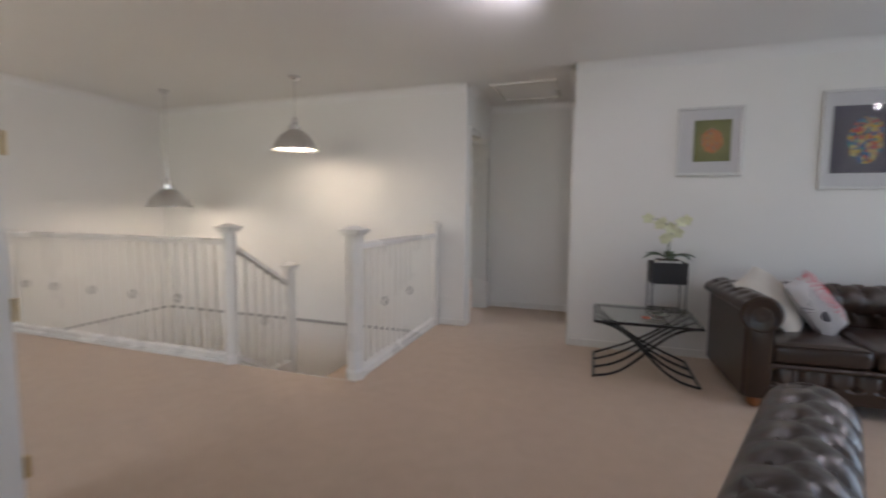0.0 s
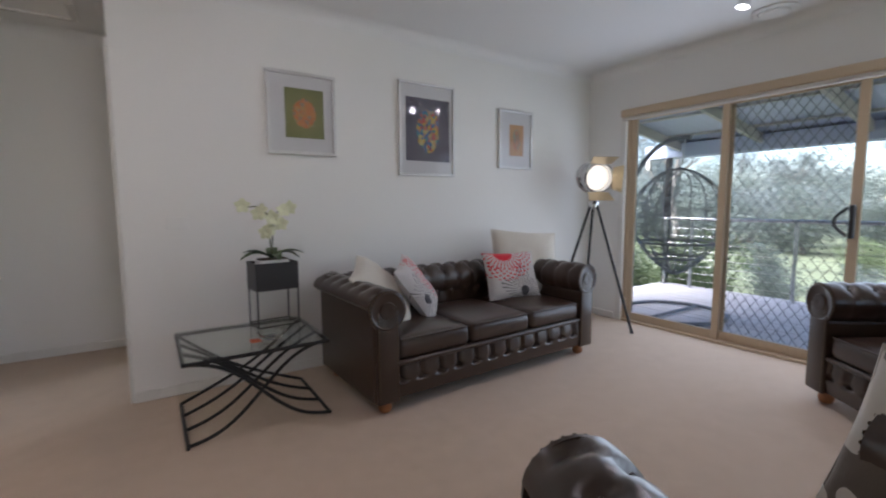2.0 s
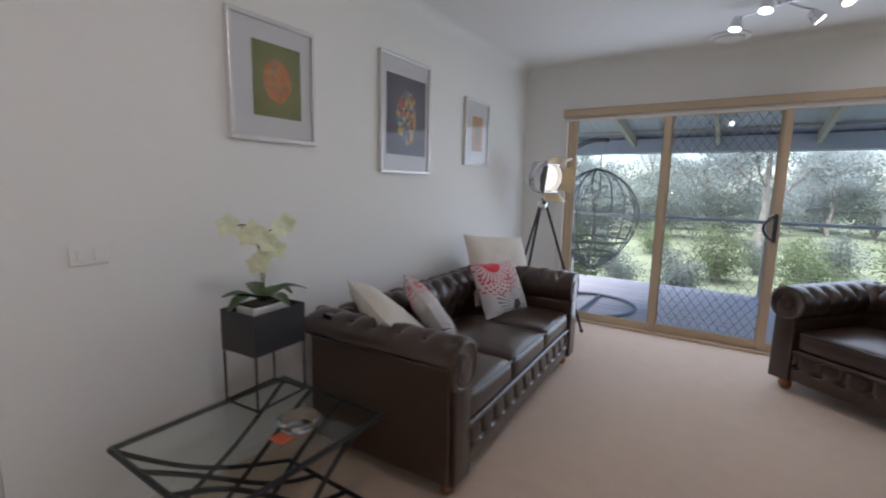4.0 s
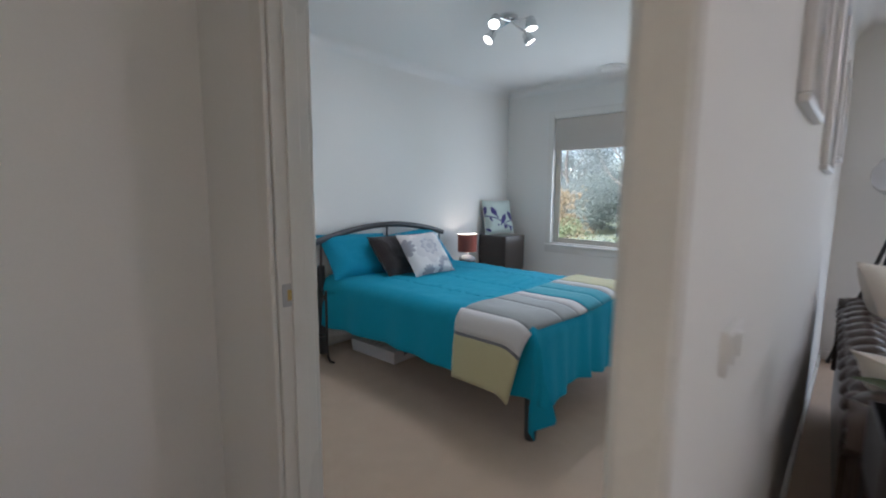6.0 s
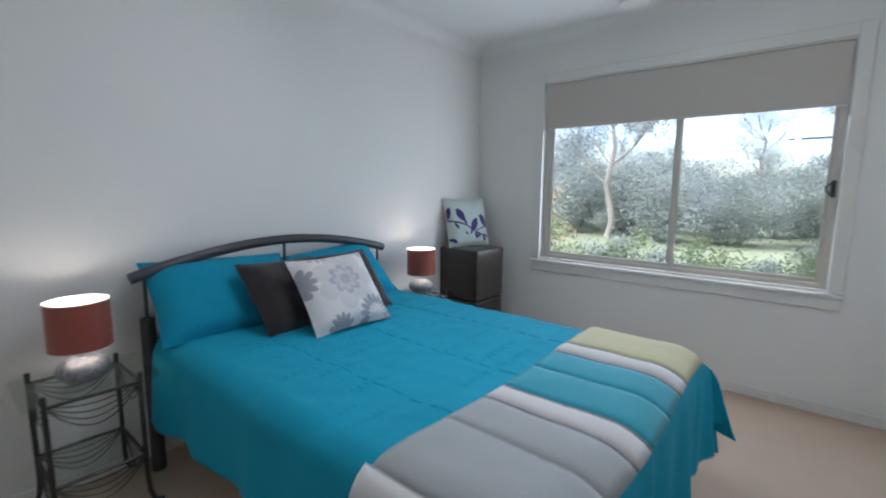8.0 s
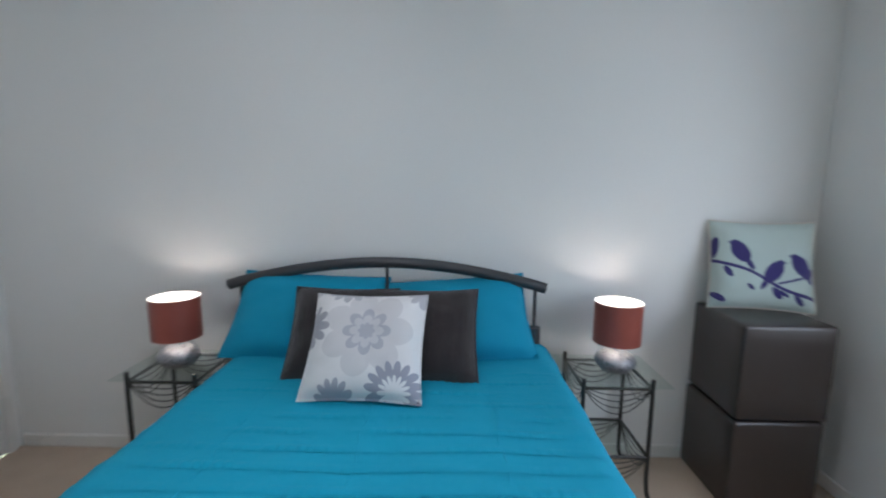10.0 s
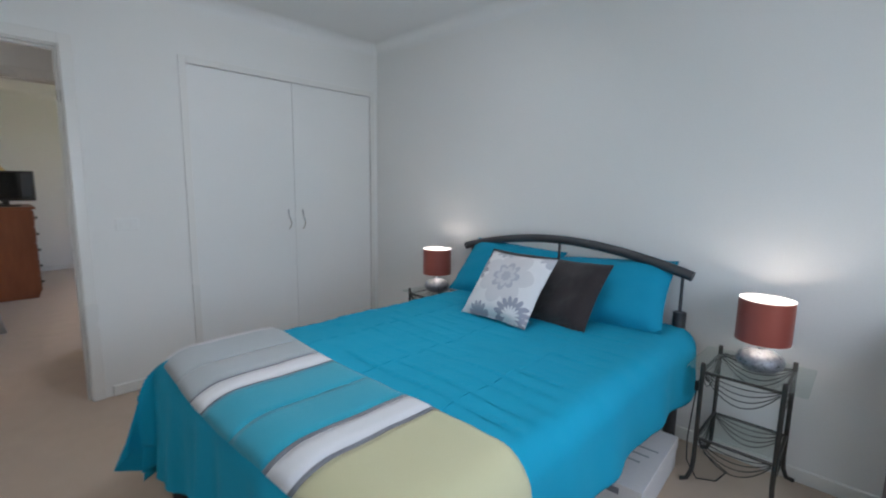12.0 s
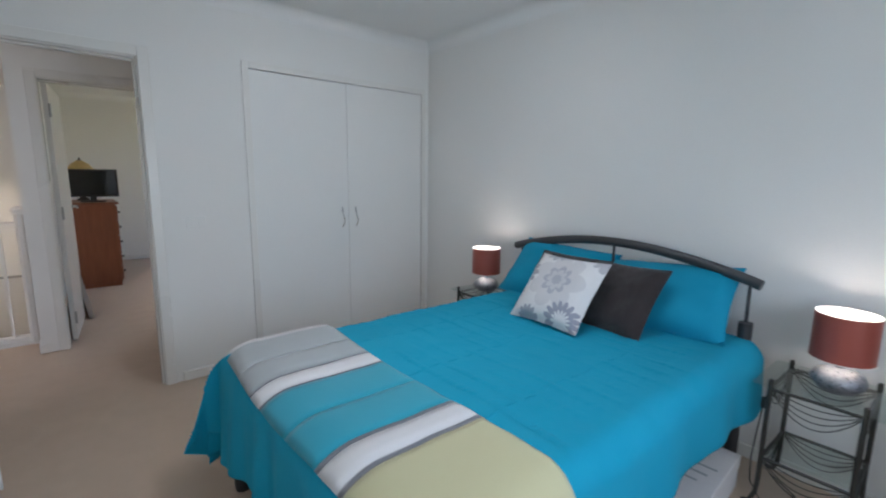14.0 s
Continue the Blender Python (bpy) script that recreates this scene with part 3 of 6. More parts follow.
for p, q, o in (((1.43, 5.14), (5.5, 5.14), (0, -1)), ((5.5, -1.5), (5.5, 5.14), (-1, 0)), ((1.43, 5.14), (1.43, 6.52), (-1, 0)), ((0.36, 6.52), (1.43, 6.52), (0, -1)), ((0.36, 5.42), (0.36, 6.52), (1, 0)),
                ((-3.83, 5.42), (0.36, 5.42), (0, -1)), ((-3.83, -1.5), (-3.83, 5.42), (1, 0)), ((1.53, 5.19), (5.5, 5.19), (0, 1)), ((5.5, 5.19), (5.5, 8.22), (-1, 0)), ((1.53, 8.22), (5.5, 8.22), (0, -1)),
                ((1.53, 5.19), (1.53, 8.22), (1, 0)), ((-3.75, 5.54), (-3.75, 8.62), (1, 0))):
    cove(bm, p, q, o)
setting("trim_cornice", bm, CEIL, "white cove cornice under the ceiling", True)
# floor-level bead of the stairwell; its shadow line is put into the grey colour
bm = bmesh.new()
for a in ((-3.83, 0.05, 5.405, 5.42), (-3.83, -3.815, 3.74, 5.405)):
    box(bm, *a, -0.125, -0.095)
setting("trim_stair_line", bm, mat("grey_shadow_bead", (0.4, 0.39, 0.38), 0.7, var=0.05), "thin bead round the stairwell at floor level, its shadow line painted grey")
bm = bmesh.new()
box(bm, -3.83, -1.1, 3.655, 3.735, -0.26, 0.028, 0.004)
box(bm, -0.005, 0.065, 3.74, 5.41, -0.26, 0.028, 0.004)
box(bm, -1.02, 0.0, 3.68, 3.695, -0.26, -0.003)
setting("trim_landing_edge", bm, GLOSS, "white painted edge board of the landing")


# door linings and architraves
def lining(name, axis, a0, a1, b0, b1, top, label, w=0.06, stop=True):
    """A white lining in an opening, with flat architraves on both faces."""
    bm = bmesh.new()
    def put(lo, hi, b, c, z0, z1, bev=0.004):
        box(bm, *((lo, hi, b, c) if axis == "x" else (b, c, lo, hi)), z0, z1, bev, 2)
    t = 0.02
    put(a0 - 0.001, a1 + 0.001, b0, b0 + t, 0.0, top)
    put(a0 - 0.001, a1 + 0.001, b1 - t, b1, 0.0, top)
    put(a0 - 0.001, a1 + 0.001, b0 + t, b1 - t, top - t, top)
    if stop:
        mid = (a0 + a1) / 2
        put(mid - 0.018, mid + 0.018, b1 - t - 0.012, b1 - t, 0.0, top - t, 0.002)
        put(mid - 0.018, mid + 0.018, b0 + t, b1 - t - 0.012, top - t - 0.012, top - t, 0.002)
    for lo, hi in ((a0 - 0.016, a0 - 0.002), (a1 + 0.002, a1 + 0.016)):
        put(lo, hi, b0 - w + 0.012, b0 + 0.012, 0.0, top + w - 0.012)
        put(lo, hi, b1 - 0.012, b1 + w - 0.012, 0.0, top + w - 0.012)
        put(lo, hi, b0 + 0.012, b1 - 0.012, top - 0.012, top + w - 0.012)
    return setting(name, bm, GLOSS, label)


bed_frame_trim = lining("door_frame_bedroom", "x", 1.43, 1.53, 5.191, 6.09, 2.055, "white gloss door frame of the bedroom")
lining("door_frame_far_room", "x", 0.2, 0.36, 5.57, 6.37, 2.05, "white gloss door frame of the far room")
strike = thing("strike_plate", "small brass strike plate on the white door frame", "strike plate", pose(1.46, 6.07, 1.04))
part("plate", one_box(-0.022, 0.022, -0.0035, -0.0005, -0.03, 0.03, bevel=0.001), STEEL, strike)
part("latch_hole", one_box(-0.009, 0.012, -0.005, -0.0036, -0.014, 0.014), BRASS, strike, "brass latch hole")


def lever(parent, x, y, z, side, reach):
    """A chrome lever handle on a door leaf that lies along x."""
    b = bmesh.new()
    lathe(b, ((0.026, 0), (0.026, 0.006), (0.012, 0.009), (0.011, 0.045)), 16, Matrix.Translation((x, y, z)) @ Matrix.Rotation(-side * math.pi / 2, 4, "X"))
    tube(b, [(x, y + side * 0.042, z), (x + reach * 0.04, y + side * 0.05, z), (x + reach * 0.115, y + side * 0.047, z - 0.003)], 0.009, 10)
    part("door_handle", b, CHROME, parent, "chrome lever handle", True)


def leaf(name, label, m, width):
    d = thing(name, label, "door", m, kind="structure")
    part("door_leaf", one_box(0.0, width, -0.0175, 0.0175, 0.012, 2.03, bevel=0.003), DOORPAINT, d)
    for s in (1, -1):
        lever(d, width - 0.062, s * 0.0175, 1.06, s, -1)
    b = bmesh.new()
    for z in (0.2, 1.05, 1.83):
        tube(b, [(0.0, -0.02, z - 0.05), (0.0, -0.02, z + 0.05)], 0.008, 8)
    part("hinges", b, STEEL, d, "", True)
    return d


leaf("door_1", "white flush bedroom door standing wide open", pose(1.538, 5.24, 0, 0, 0, 9), 0.72)
leaf("door_2", "white flush door standing open into the far room", pose(0.19, 5.618, 0, 0, 0, 175.5), 0.75)
post = thing("door_hinges", "three brass butt hinges on a white door post", "hinge", pose(-0.46, 2.02, 0))
for z in (0.2, 0.83, 1.46):
    part("hinge", one_box(-0.06, 0.012, 0.0005, 0.014, z - 0.045, z + 0.045, bevel=0.003), BRASS, post)

# built-in closet doors
for k, (y0, y1) in enumerate(((6.703, 7.4185), (7.4215, 8.137))):
    d = thing("closet_door", "flat white closet door with a wavy chrome pull", "closet door", pose(1.53, y0, 0), "closet doors", "structure")
    part("panel", one_box(-0.024, 0.0, 0.0, y1 - y0, 0.012, 2.066, bevel=0.002), DOORPAINT, d)
    yh = (y1 - y0 - 0.055) if k == 0 else 0.06
    part("handle", one_tube(arc(lambda s: (0.004 + 0.028 * math.sin(math.pi * s), yh + 0.008 * math.sin(2 * math.pi * s), 0.965 + 0.155 * s), 14), 0.0052, 8), CHROME, d, "wavy chrome pull", True)
bm = bmesh.new()
for a in ((6.655, 6.70, 0.0, 2.115), (8.14, 8.18, 0.0, 2.115), (6.70, 8.14, 2.07, 2.115)):
    box(bm, 1.532, 1.544, a[0], a[1], a[2], a[3], 0.002, 1)
setting("trim_closet", bm, GLOSS, "thin white trim round the closet doors")


# ---- sliding door ----
def rect_frame(bm, x0, x1, y0, y1, z0, z1, w, bottom=None, bevel=0.003):
    """A frame in a plane of constant x."""
    bt = bottom or w
    box(bm, x0, x1, y0, y0 + w, z0, z1, bevel), box(bm, x0, x1, y1 - w, y1, z0, z1, bevel)
    box(bm, x0, x1, y0 + w, y1 - w, z1 - w, z1, bevel), box(bm, x0, x1, y0 + w, y1 - w, z0, z0 + bt, bevel)
    return bm


sl = thing("door_3", "tan aluminium sliding glass door with a diamond security screen", "sliding door", pose(5.5, 0, 0), kind="structure")
part("frame", rect_frame(bmesh.new(), 0.02, 0.13, 2.08, 4.70, -0.018, 2.06, 0.035), TAN, sl)
part("sill_track", one_box(-0.012, 0.02, 2.1, 4.69, 0.001, 0.022, bevel=0.003), TAN, sl)
for i, (y0, y1, x0) in enumerate(((3.79, 4.665, 0.03), (2.955, 3.86, 0.062), (2.115, 3.0, 0.03))):
    p = part("panel", rect_frame(bmesh.new(), x0, x0 + 0.03, y0, y1, 0.017, 2.025, 0.055, 0.075), TAN, sl)
    g = part("pane", one_box(x0 + 0.013, x0 + 0.017, y0 + 0.05, y1 - 0.05, 0.085, 1.975), TINTED, p)
    g.visible_shadow = False
scr = part("security_screen", rect_frame(bmesh.new(), 0.1, 0.122, 2.97, 3.83, 0.017, 2.025, 0.05), TAN, sl)
bm = bmesh.new()
SY0, SY1, SZ0, SZ1, PX, PZ = 3.02, 3.78, 0.067, 1.975, 0.075, 0.105


def bar(bm, a, b, w=0.0013, x=0.108):
    a, b = Vector((x, *a)), Vector((x, *b))
    t = (b - a).normalized()
    s = Vector((0, -t.z, t.y)) * w
    n = Vector((0.003, 0, 0))
    vs = [bm.verts.new(p + q + o) for p in (a, b) for q, o in ((s, n), (s, -n), (-s, -n), (-s, n))]
    for k in range(4):
        bm.faces.new((vs[k], vs[(k + 1) % 4], vs[4 + (k + 1) % 4], vs[4 + k]))


k = PZ / PX
for sgn in (1, -1):
    n = -int((SZ1 - SZ0) / PZ) - 1
    while n * PX < (SY1 - SY0) + (SZ1 - SZ0) / k:
        pts = []
        y_at = (lambda z: SY0 + n * PX + (z - SZ0) / k) if sgn > 0 else (lambda z: SY1 - n * PX - (z - SZ0) / k)
        lo, hi = SZ0, SZ1
        for lim in (SY0, SY1):
            zc = SZ0 + ((lim - SY0 - n * PX) * k if sgn > 0 else (SY1 - n * PX - lim) * k)
            rising = (lim == SY0) == (sgn > 0)
            if rising:
                lo = max(lo, zc)
            else:
                hi = min(hi, zc)
        if hi - lo > 0.01:
            bar(bm, (y_at(lo), lo), (y_at(hi), hi))
        n += 1
part("diamond_grille", bm, GREYMETAL, scr, "black diamond lattice")
b = bmesh.new()
box(b, -0.006, 0.06, 2.965, 2.995, 0.93, 1.16, 0.006)
tube(b, arc(lambda s: (-0.006 - 0.045 * math.sin(math.pi * s), 3.0 + 0.06 * math.sin(math.pi * s), 0.95 + 0.19 * s), 10), 0.011, 8)
part("handle", b, RUBBER, sl, "black D-shaped pull handle", True)
bl = thing("roller_blind", "rolled-up tan blind cassette above the sliding door", "blind", pose(5.5, 0, 0))
part("cassette", one_box(-0.05, -0.002, 2.0, 4.74, 2.0, 2.075, bevel=0.014), TAN, bl)
part("cloth_roll", one_tube([(-0.03, 2.02, 1.985), (-0.03, 4.72, 1.985)], 0.018, 12), BLINDCLOTH, bl, "", True)
bm = bmesh.new()
box(bm, 5.484, 5.498, 4.695, 4.755, 0.0, 1.985, 0.004)
box(bm, 5.484, 5.498, 2.02, 2.085, 0.0, 1.985, 0.004)
setting("trim_sliding_door", bm, GLOSS, "white architrave beside the sliding door")

# ---- bedroom window ----
w1 = thing("window_1", "pale aluminium sliding window in a white reveal", "window", pose(5.5, 0, 0), kind="structure")
bm = bmesh.new()
for a in ((5.69, 5.76, 0.726, 2.2), (7.59, 7.66, 0.726, 2.2), (5.76, 7.59, 2.13, 2.2)):
    box(bm, -0.014, -0.002, *a, 0.004)
box(bm, -0.014, -0.002, 5.69, 7.66, 0.63, 0.7, 0.004)
part("architrave", bm, GLOSS, w1)
part("window_sill", one_box(-0.03, 0.045, 5.68, 7.67, 0.702, 0.724, bevel=0.006), GLOSS, w1)
part("reveal", rect_frame(bmesh.new(), -0.001, 0.048, 5.745, 7.605, 0.726, 2.135, 0.014), GLOSS, w1)
part("window_frame", rect_frame(bmesh.new(), 0.05, 0.11, 5.761, 7.589, 0.73, 2.12, 0.035), CREAMFRAME, w1)
for y0, y1, x0 in ((6.59, 7.56, 0.058), (5.79, 6.64, 0.08)):
    p = part("sash", rect_frame(bmesh.new(), x0, x0 + 0.022, y0, y1, 0.76, 2.09, 0.03), CREAMFRAME, w1)
    g = part("pane", one_box(x0 + 0.009, x0 + 0.013, y0 + 0.026, y1 - 0.026, 0.785, 2.065), TINTED, p)
    g.visible_shadow = False
b = bmesh.new()
box(b, 0.03, 0.056, 5.775, 5.8, 1.27, 1.37, 0.005)
tube(b, arc(lambda s: (0.03 - 0.02 * math.sin(math.pi * s), 5.79 + 0.03 * math.sin(math.pi * s), 1.28 + 0.08 * s), 8), 0.007, 8)
part("latch", b, RUBBER, w1, "black latch pull", True)
bl = thing("roller_blind", "beige roller blind drawn a third down the bedroom window", "blind", pose(5.5, 0, 0))
part("tube_roll", one_tube([(0.022, 5.768, 2.105), (0.022, 7.582, 2.105)], 0.02, 14), BLINDCLOTH, bl, "", True)
part("cloth", one_box(0.0005, 0.0025, 5.772, 7.578, 1.79, 2.108), BLINDCLOTH, bl)
part("bottom_bar", one_box(-0.003, 0.006, 5.772, 7.578, 1.772, 1.795, bevel=0.003), BLINDCLOTH, bl)

# plain windows added on the unseen sides to let daylight into the rooms
for name, m in (("window_2", pose(-2.2, -1.55, 1.3)), ("window_3", pose(3.5, -1.55, 1.05)), ("window_4", pose(-2.3, 8.68, 1.35))):
    hw, hh = {"window_2": (1.3, 0.9), "window_3": (1.3, 1.05), "window_4": (1.2, 0.95)}[name]
    w = thing(name, "unseen white aluminium window added to let daylight in", "window", m, kind="structure")
    b = bmesh.new()
    for a in ((-hw, -hw + 0.04, -hh, hh), (hw - 0.04, hw, -hh, hh), (-hw + 0.04, hw - 0.04, -hh, -hh + 0.04), (-hw + 0.04, hw - 0.04, hh - 0.04, hh), (-0.02, 0.02, -hh + 0.04, hh - 0.04)):
        box(b, a[0], a[1], -0.03, 0.03, a[2], a[3])
    part("window_frame", b, CREAMFRAME, w)
    g = part("pane", one_box(-hw + 0.03, hw - 0.03, -0.002, 0.002, -hh + 0.03, hh - 0.03), PANE, w)
    g.visible_shadow = False


# ---- switches, vents, hatch ----
def plate(name, label, m, kind):
    s = thing(name, label, name.replace("_", " "), m)
    part("plate", one_box(-0.058, 0.058, -0.008, -0.0005, -0.036, 0.036, bevel=0.003), PLASTIC, s)
    for x in (-0.025, 0.025):
        part("rocker" if kind == "switch" else "socket", one_box(x - 0.012, x + 0.012, -0.012, -0.0085, -0.02, 0.02, bevel=0.002), PLASTIC, s)


plate("light_switch", "white double light switch on the plaster wall", pose(1.71, 5.14, 1.07), "switch")
plate("light_switch", "white double light switch beside the bedroom door", pose(1.53, 6.32, 1.06, 0, 0, 90), "switch")
plate("power_outlet", "white double power outlet low on the wall", pose(4.6, 5.19, 0.3, 0, 0, 180), "outlet")
plate("power_outlet", "white double power outlet beside the balustrade", pose(0.17, 5.42, 0.28), "outlet")
for x, y, lab in ((5.24, 6.86, "round white bedroom ceiling vent"), (5.27, 3.42, "round white living room ceiling vent")):
    v = thing("ceiling_vent", lab, "vent", pose(x, y, H))
    part("rim", one_lathe(((0.135, -0.001), (0.14, -0.012), (0.125, -0.022), (0.1, -0.016), (0.1, -0.002)), 28), PLASTIC, v, "", True)
    part("diffuser", one_lathe(((0.0, -0.004), (0.09, -0.004), (0.094, -0.02), (0.085, -0.03), (0.0, -0.034)), 28), PLASTIC, v, "", True)
ht = thing("ceiling_hatch", "square white manhole cover in the hall ceiling", "hatch", pose(0.9, 5.85, H))
bm = bmesh.new()
for a in ((-0.33, 0.33, -0.35, -0.31), (-0.33, 0.33, 0.31, 0.35), (-0.33, -0.29, -0.31, 0.31), (0.29, 0.33, -0.31, 0.31)):
    box(bm, *a, -0.02, -0.001, 0.004)
part("frame", bm, GLOSS, ht)
part("cover", one_box(-0.288, 0.288, -0.308, 0.308, -0.008, -0.001), CEIL, ht)

# ---- balustrade and stairs ----
bal = thing("balustrade", "white painted timber balustrade with fine balusters round the stairwell", "balustrade", pose(0, 0, 0))


def newel(x, y, z0, z1, r=0.055):
    b = bmesh.new()
    lathe(b, ((r * 1.15, z0), (r * 1.15, z0 + 0.06), (r, z0 + 0.075), (r, z1 - 0.05)), 8, Matrix.Translation((x, y, 0)) @ Matrix.Rotation(math.pi / 8, 4, "Z"))
    p = part("newel_post", b, GLOSS, bal)
    c = bmesh.new()
    box(c, x - r * 1.35, x + r * 1.35, y - r * 1.35, y + r * 1.35, z1 - 0.035, z1 - 0.012, 0.006)
    box(c, x - r * 1.1, x + r * 1.1, y - r * 1.1, y + r * 1.1, z1 - 0.055, z1 - 0.035, 0.004)
    lathe(c, ((r * 1.25, z1 - 0.012), (r * 0.9, z1 - 0.002), (r * 0.4, z1 + 0.006), (0, z1 + 0.008)), 8, Matrix.Translation((x, y, 0)) @ Matrix.Rotation(math.pi / 8, 4, "Z"))
    part("cap", c, GLOSS, p)


AX, BX, RY = -1.06, 0.02, 3.70
newel(AX, RY, 0.0, 1.1)
newel(BX, RY + 0.05, 0.0, 1.1, 0.06)
newel(BX + 0.02, 5.375, 0.0, 1.1, 0.035)
newel(AX, 4.42, -0.55, 0.72, 0.05)
newel(-3.79, RY, 0.0, 1.0, 0.03)
BASKET = mat("pewter_baluster_basket", (0.4, 0.39, 0.38), 0.45, 0.5, var=0.2, bump=0.05)


def rail_run(p, q, z0, z1, count, baskets, rise=0.0):
    """Handrail, bottom rail and balusters from p to q; rise: height gained by the far end."""
    p, q = Vector((*p, 0)), Vector((*q, 0))
    t = (q - p).normalized()
    s = Vector((-t.y, t.x, 0))
    for nm, za, zb, w in (("handrail", z1 - 0.045, z1, 0.032), ("bottom_rail", z0, z0 + 0.045, 0.025)):
        b = bmesh.new()
        prof = [(-w, za), (w, za), (w, zb - 0.012), (w * 0.6, zb), (-w * 0.6, zb), (-w, zb - 0.012)]
        ends = [[b.verts.new(c + s * o + Vector((0, 0, z + h))) for o, z in prof] for c, h in ((p, 0), (q, rise))]
        for k in range(6):
            b.faces.new((ends[0][k], ends[0][(k + 1) % 6], ends[1][(k + 1) % 6], ends[1][k]))
        b.faces.new(ends[0][::-1]), b.faces.new(ends[1])
        part(nm, b, GLOSS, bal)
    for k in range(count):
        f = (k + 1) / (count + 1)
        c = p.lerp(q, f) + Vector((0, 0, rise * f))
        b = bmesh.new()
        box(b, c.x - 0.0095, c.x + 0.0095, c.y - 0.0095, c.y + 0.0095, c.z + z0 + 0.04, c.z + z1 - 0.04)
        o = part("baluster", b, GLOSS, bal)
        if k in baskets:
            b = bmesh.new()
            zc = c.z + z0 + (z1 - z0) * 0.47
            for a in range(4):
                tube(b, arc(lambda u: (c.x + 0.028 * math.sin(math.pi * u) * math.cos(a * 1.57 + 2 * u), c.y + 0.028 * math.sin(math.pi * u) * math.sin(a * 1.57 + 2 * u), zc - 0.045 + 0.09 * u), 8), 0.0045, 5)
            part("basket", b, BASKET, o, "twisted pewter basket", True)


rail_run((BX, RY + 0.11), (BX + 0.01, 5.35), 0.03, 0.985, 14, (3, 8))
rail_run((AX - 0.05, RY), (-3.77, RY), 0.03, 0.985, 25, (4, 9, 14, 19, 23))
rail_run((AX, RY + 0.06), (AX, 4.37), 0.0, 0.93, 5, (2,), -0.37)
st = thing("staircase", "carpeted stair flight going down from the landing", "staircase", pose(0, 0, 0), kind="structure")
for k in range(3):
    part("tread", one_box(-1.01, 0.05, 3.735 + 0.24 * k, 5.4 if k == 2 else 3.975 + 0.24 * k, -0.18 * (k + 1) - 0.2, -0.18 * (k + 1), bevel=0.012), CARPET, st)
for k in range(9):
    part("tread", one_box(-1.01 - 0.26 * (k + 1), -1.01 - 0.26 * k, 4.5, 5.4, -0.54 - 0.18 * (k + 1) - 0.2, -0.54 - 0.18 * (k + 1), bevel=0.012), CARPET, st)
part("string_board", one_box(-1.1, -1.02, 3.75, 4.45, -1.0, -0.2), GLOSS, st)
part("landing_post", one_box(-1.1, -1.02, 4.38, 4.46, -2.74, -0.5), GLOSS, st)


NICKEL = mat("satin_nickel", (0.62, 0.61, 0.59), 0.32, 0.85, var=0.06, bump=0.02)


def pendant(x, y, rim, label):
    p = thing("pendant_lamp", label, "pendant lamp", pose(x, y, 0), "stairwell pendants")
    part("canopy", one_lathe(((0.055, H - 0.001), (0.055, H - 0.02), (0.02, H - 0.045), (0.004, H - 0.05)), 20), CHROME, p, "", True)
    part("rod", one_tube([(0, 0, rim + 0.31), (0, 0, H - 0.04)], 0.005, 8), CHROME, p, "", True)
    part("lamp_holder", one_lathe(((0.012, rim + 0.32), (0.03, rim + 0.31), (0.034, rim + 0.26), (0.055, rim + 0.245), (0.055, rim + 0.2), (0.04, rim + 0.19)), 20), CHROME, p, "", True)
    b = one_lathe(((0.05, rim + 0.2), (0.085, rim + 0.185), (0.145, rim + 0.135), (0.19, rim + 0.075), (0.21, rim + 0.02), (0.228, rim + 0.012), (0.23, rim), (0.222, rim + 0.004), (0.204, rim + 0.02), (0.184, rim + 0.07), (0.14, rim + 0.13), (0.08, rim + 0.178), (0.045, rim + 0.19)), 36, cap=False)
    part("shade", b, NICKEL, p, "", True)
    part("shade_lining", one_lathe(((0.2, rim + 0.017), (0.18, rim + 0.066), (0.137, rim + 0.125), (0.078, rim + 0.173), (0.05, rim + 0.18)), 36, cap=False), PLASTIC, p, "white enamel inside of the shade", True)
    part("bulb", one_lathe(((0.0, rim + 0.05), (0.03, rim + 0.06), (0.036, rim + 0.09), (0.018, rim + 0.14), (0.015, rim + 0.19)), 16), BULB, p, "lit bulb", True)
    lamp("pendant_light", "POINT", (x, y, rim + 0.025), PENDANT_W, WARM, 0.05)


PENDANT_W, SPOT_W, BED_SPOT_W, TABLE_W, STUDIO_W = 2.6, 1.8, 3.0, 0.21, 0.6
pendant(-1.17, 4.69, 1.79, "polished chrome dome pendant hanging over the stairs")
pendant(-2.86, 4.69, 1.23, "polished chrome dome pendant on a longer rod over the stairwell")


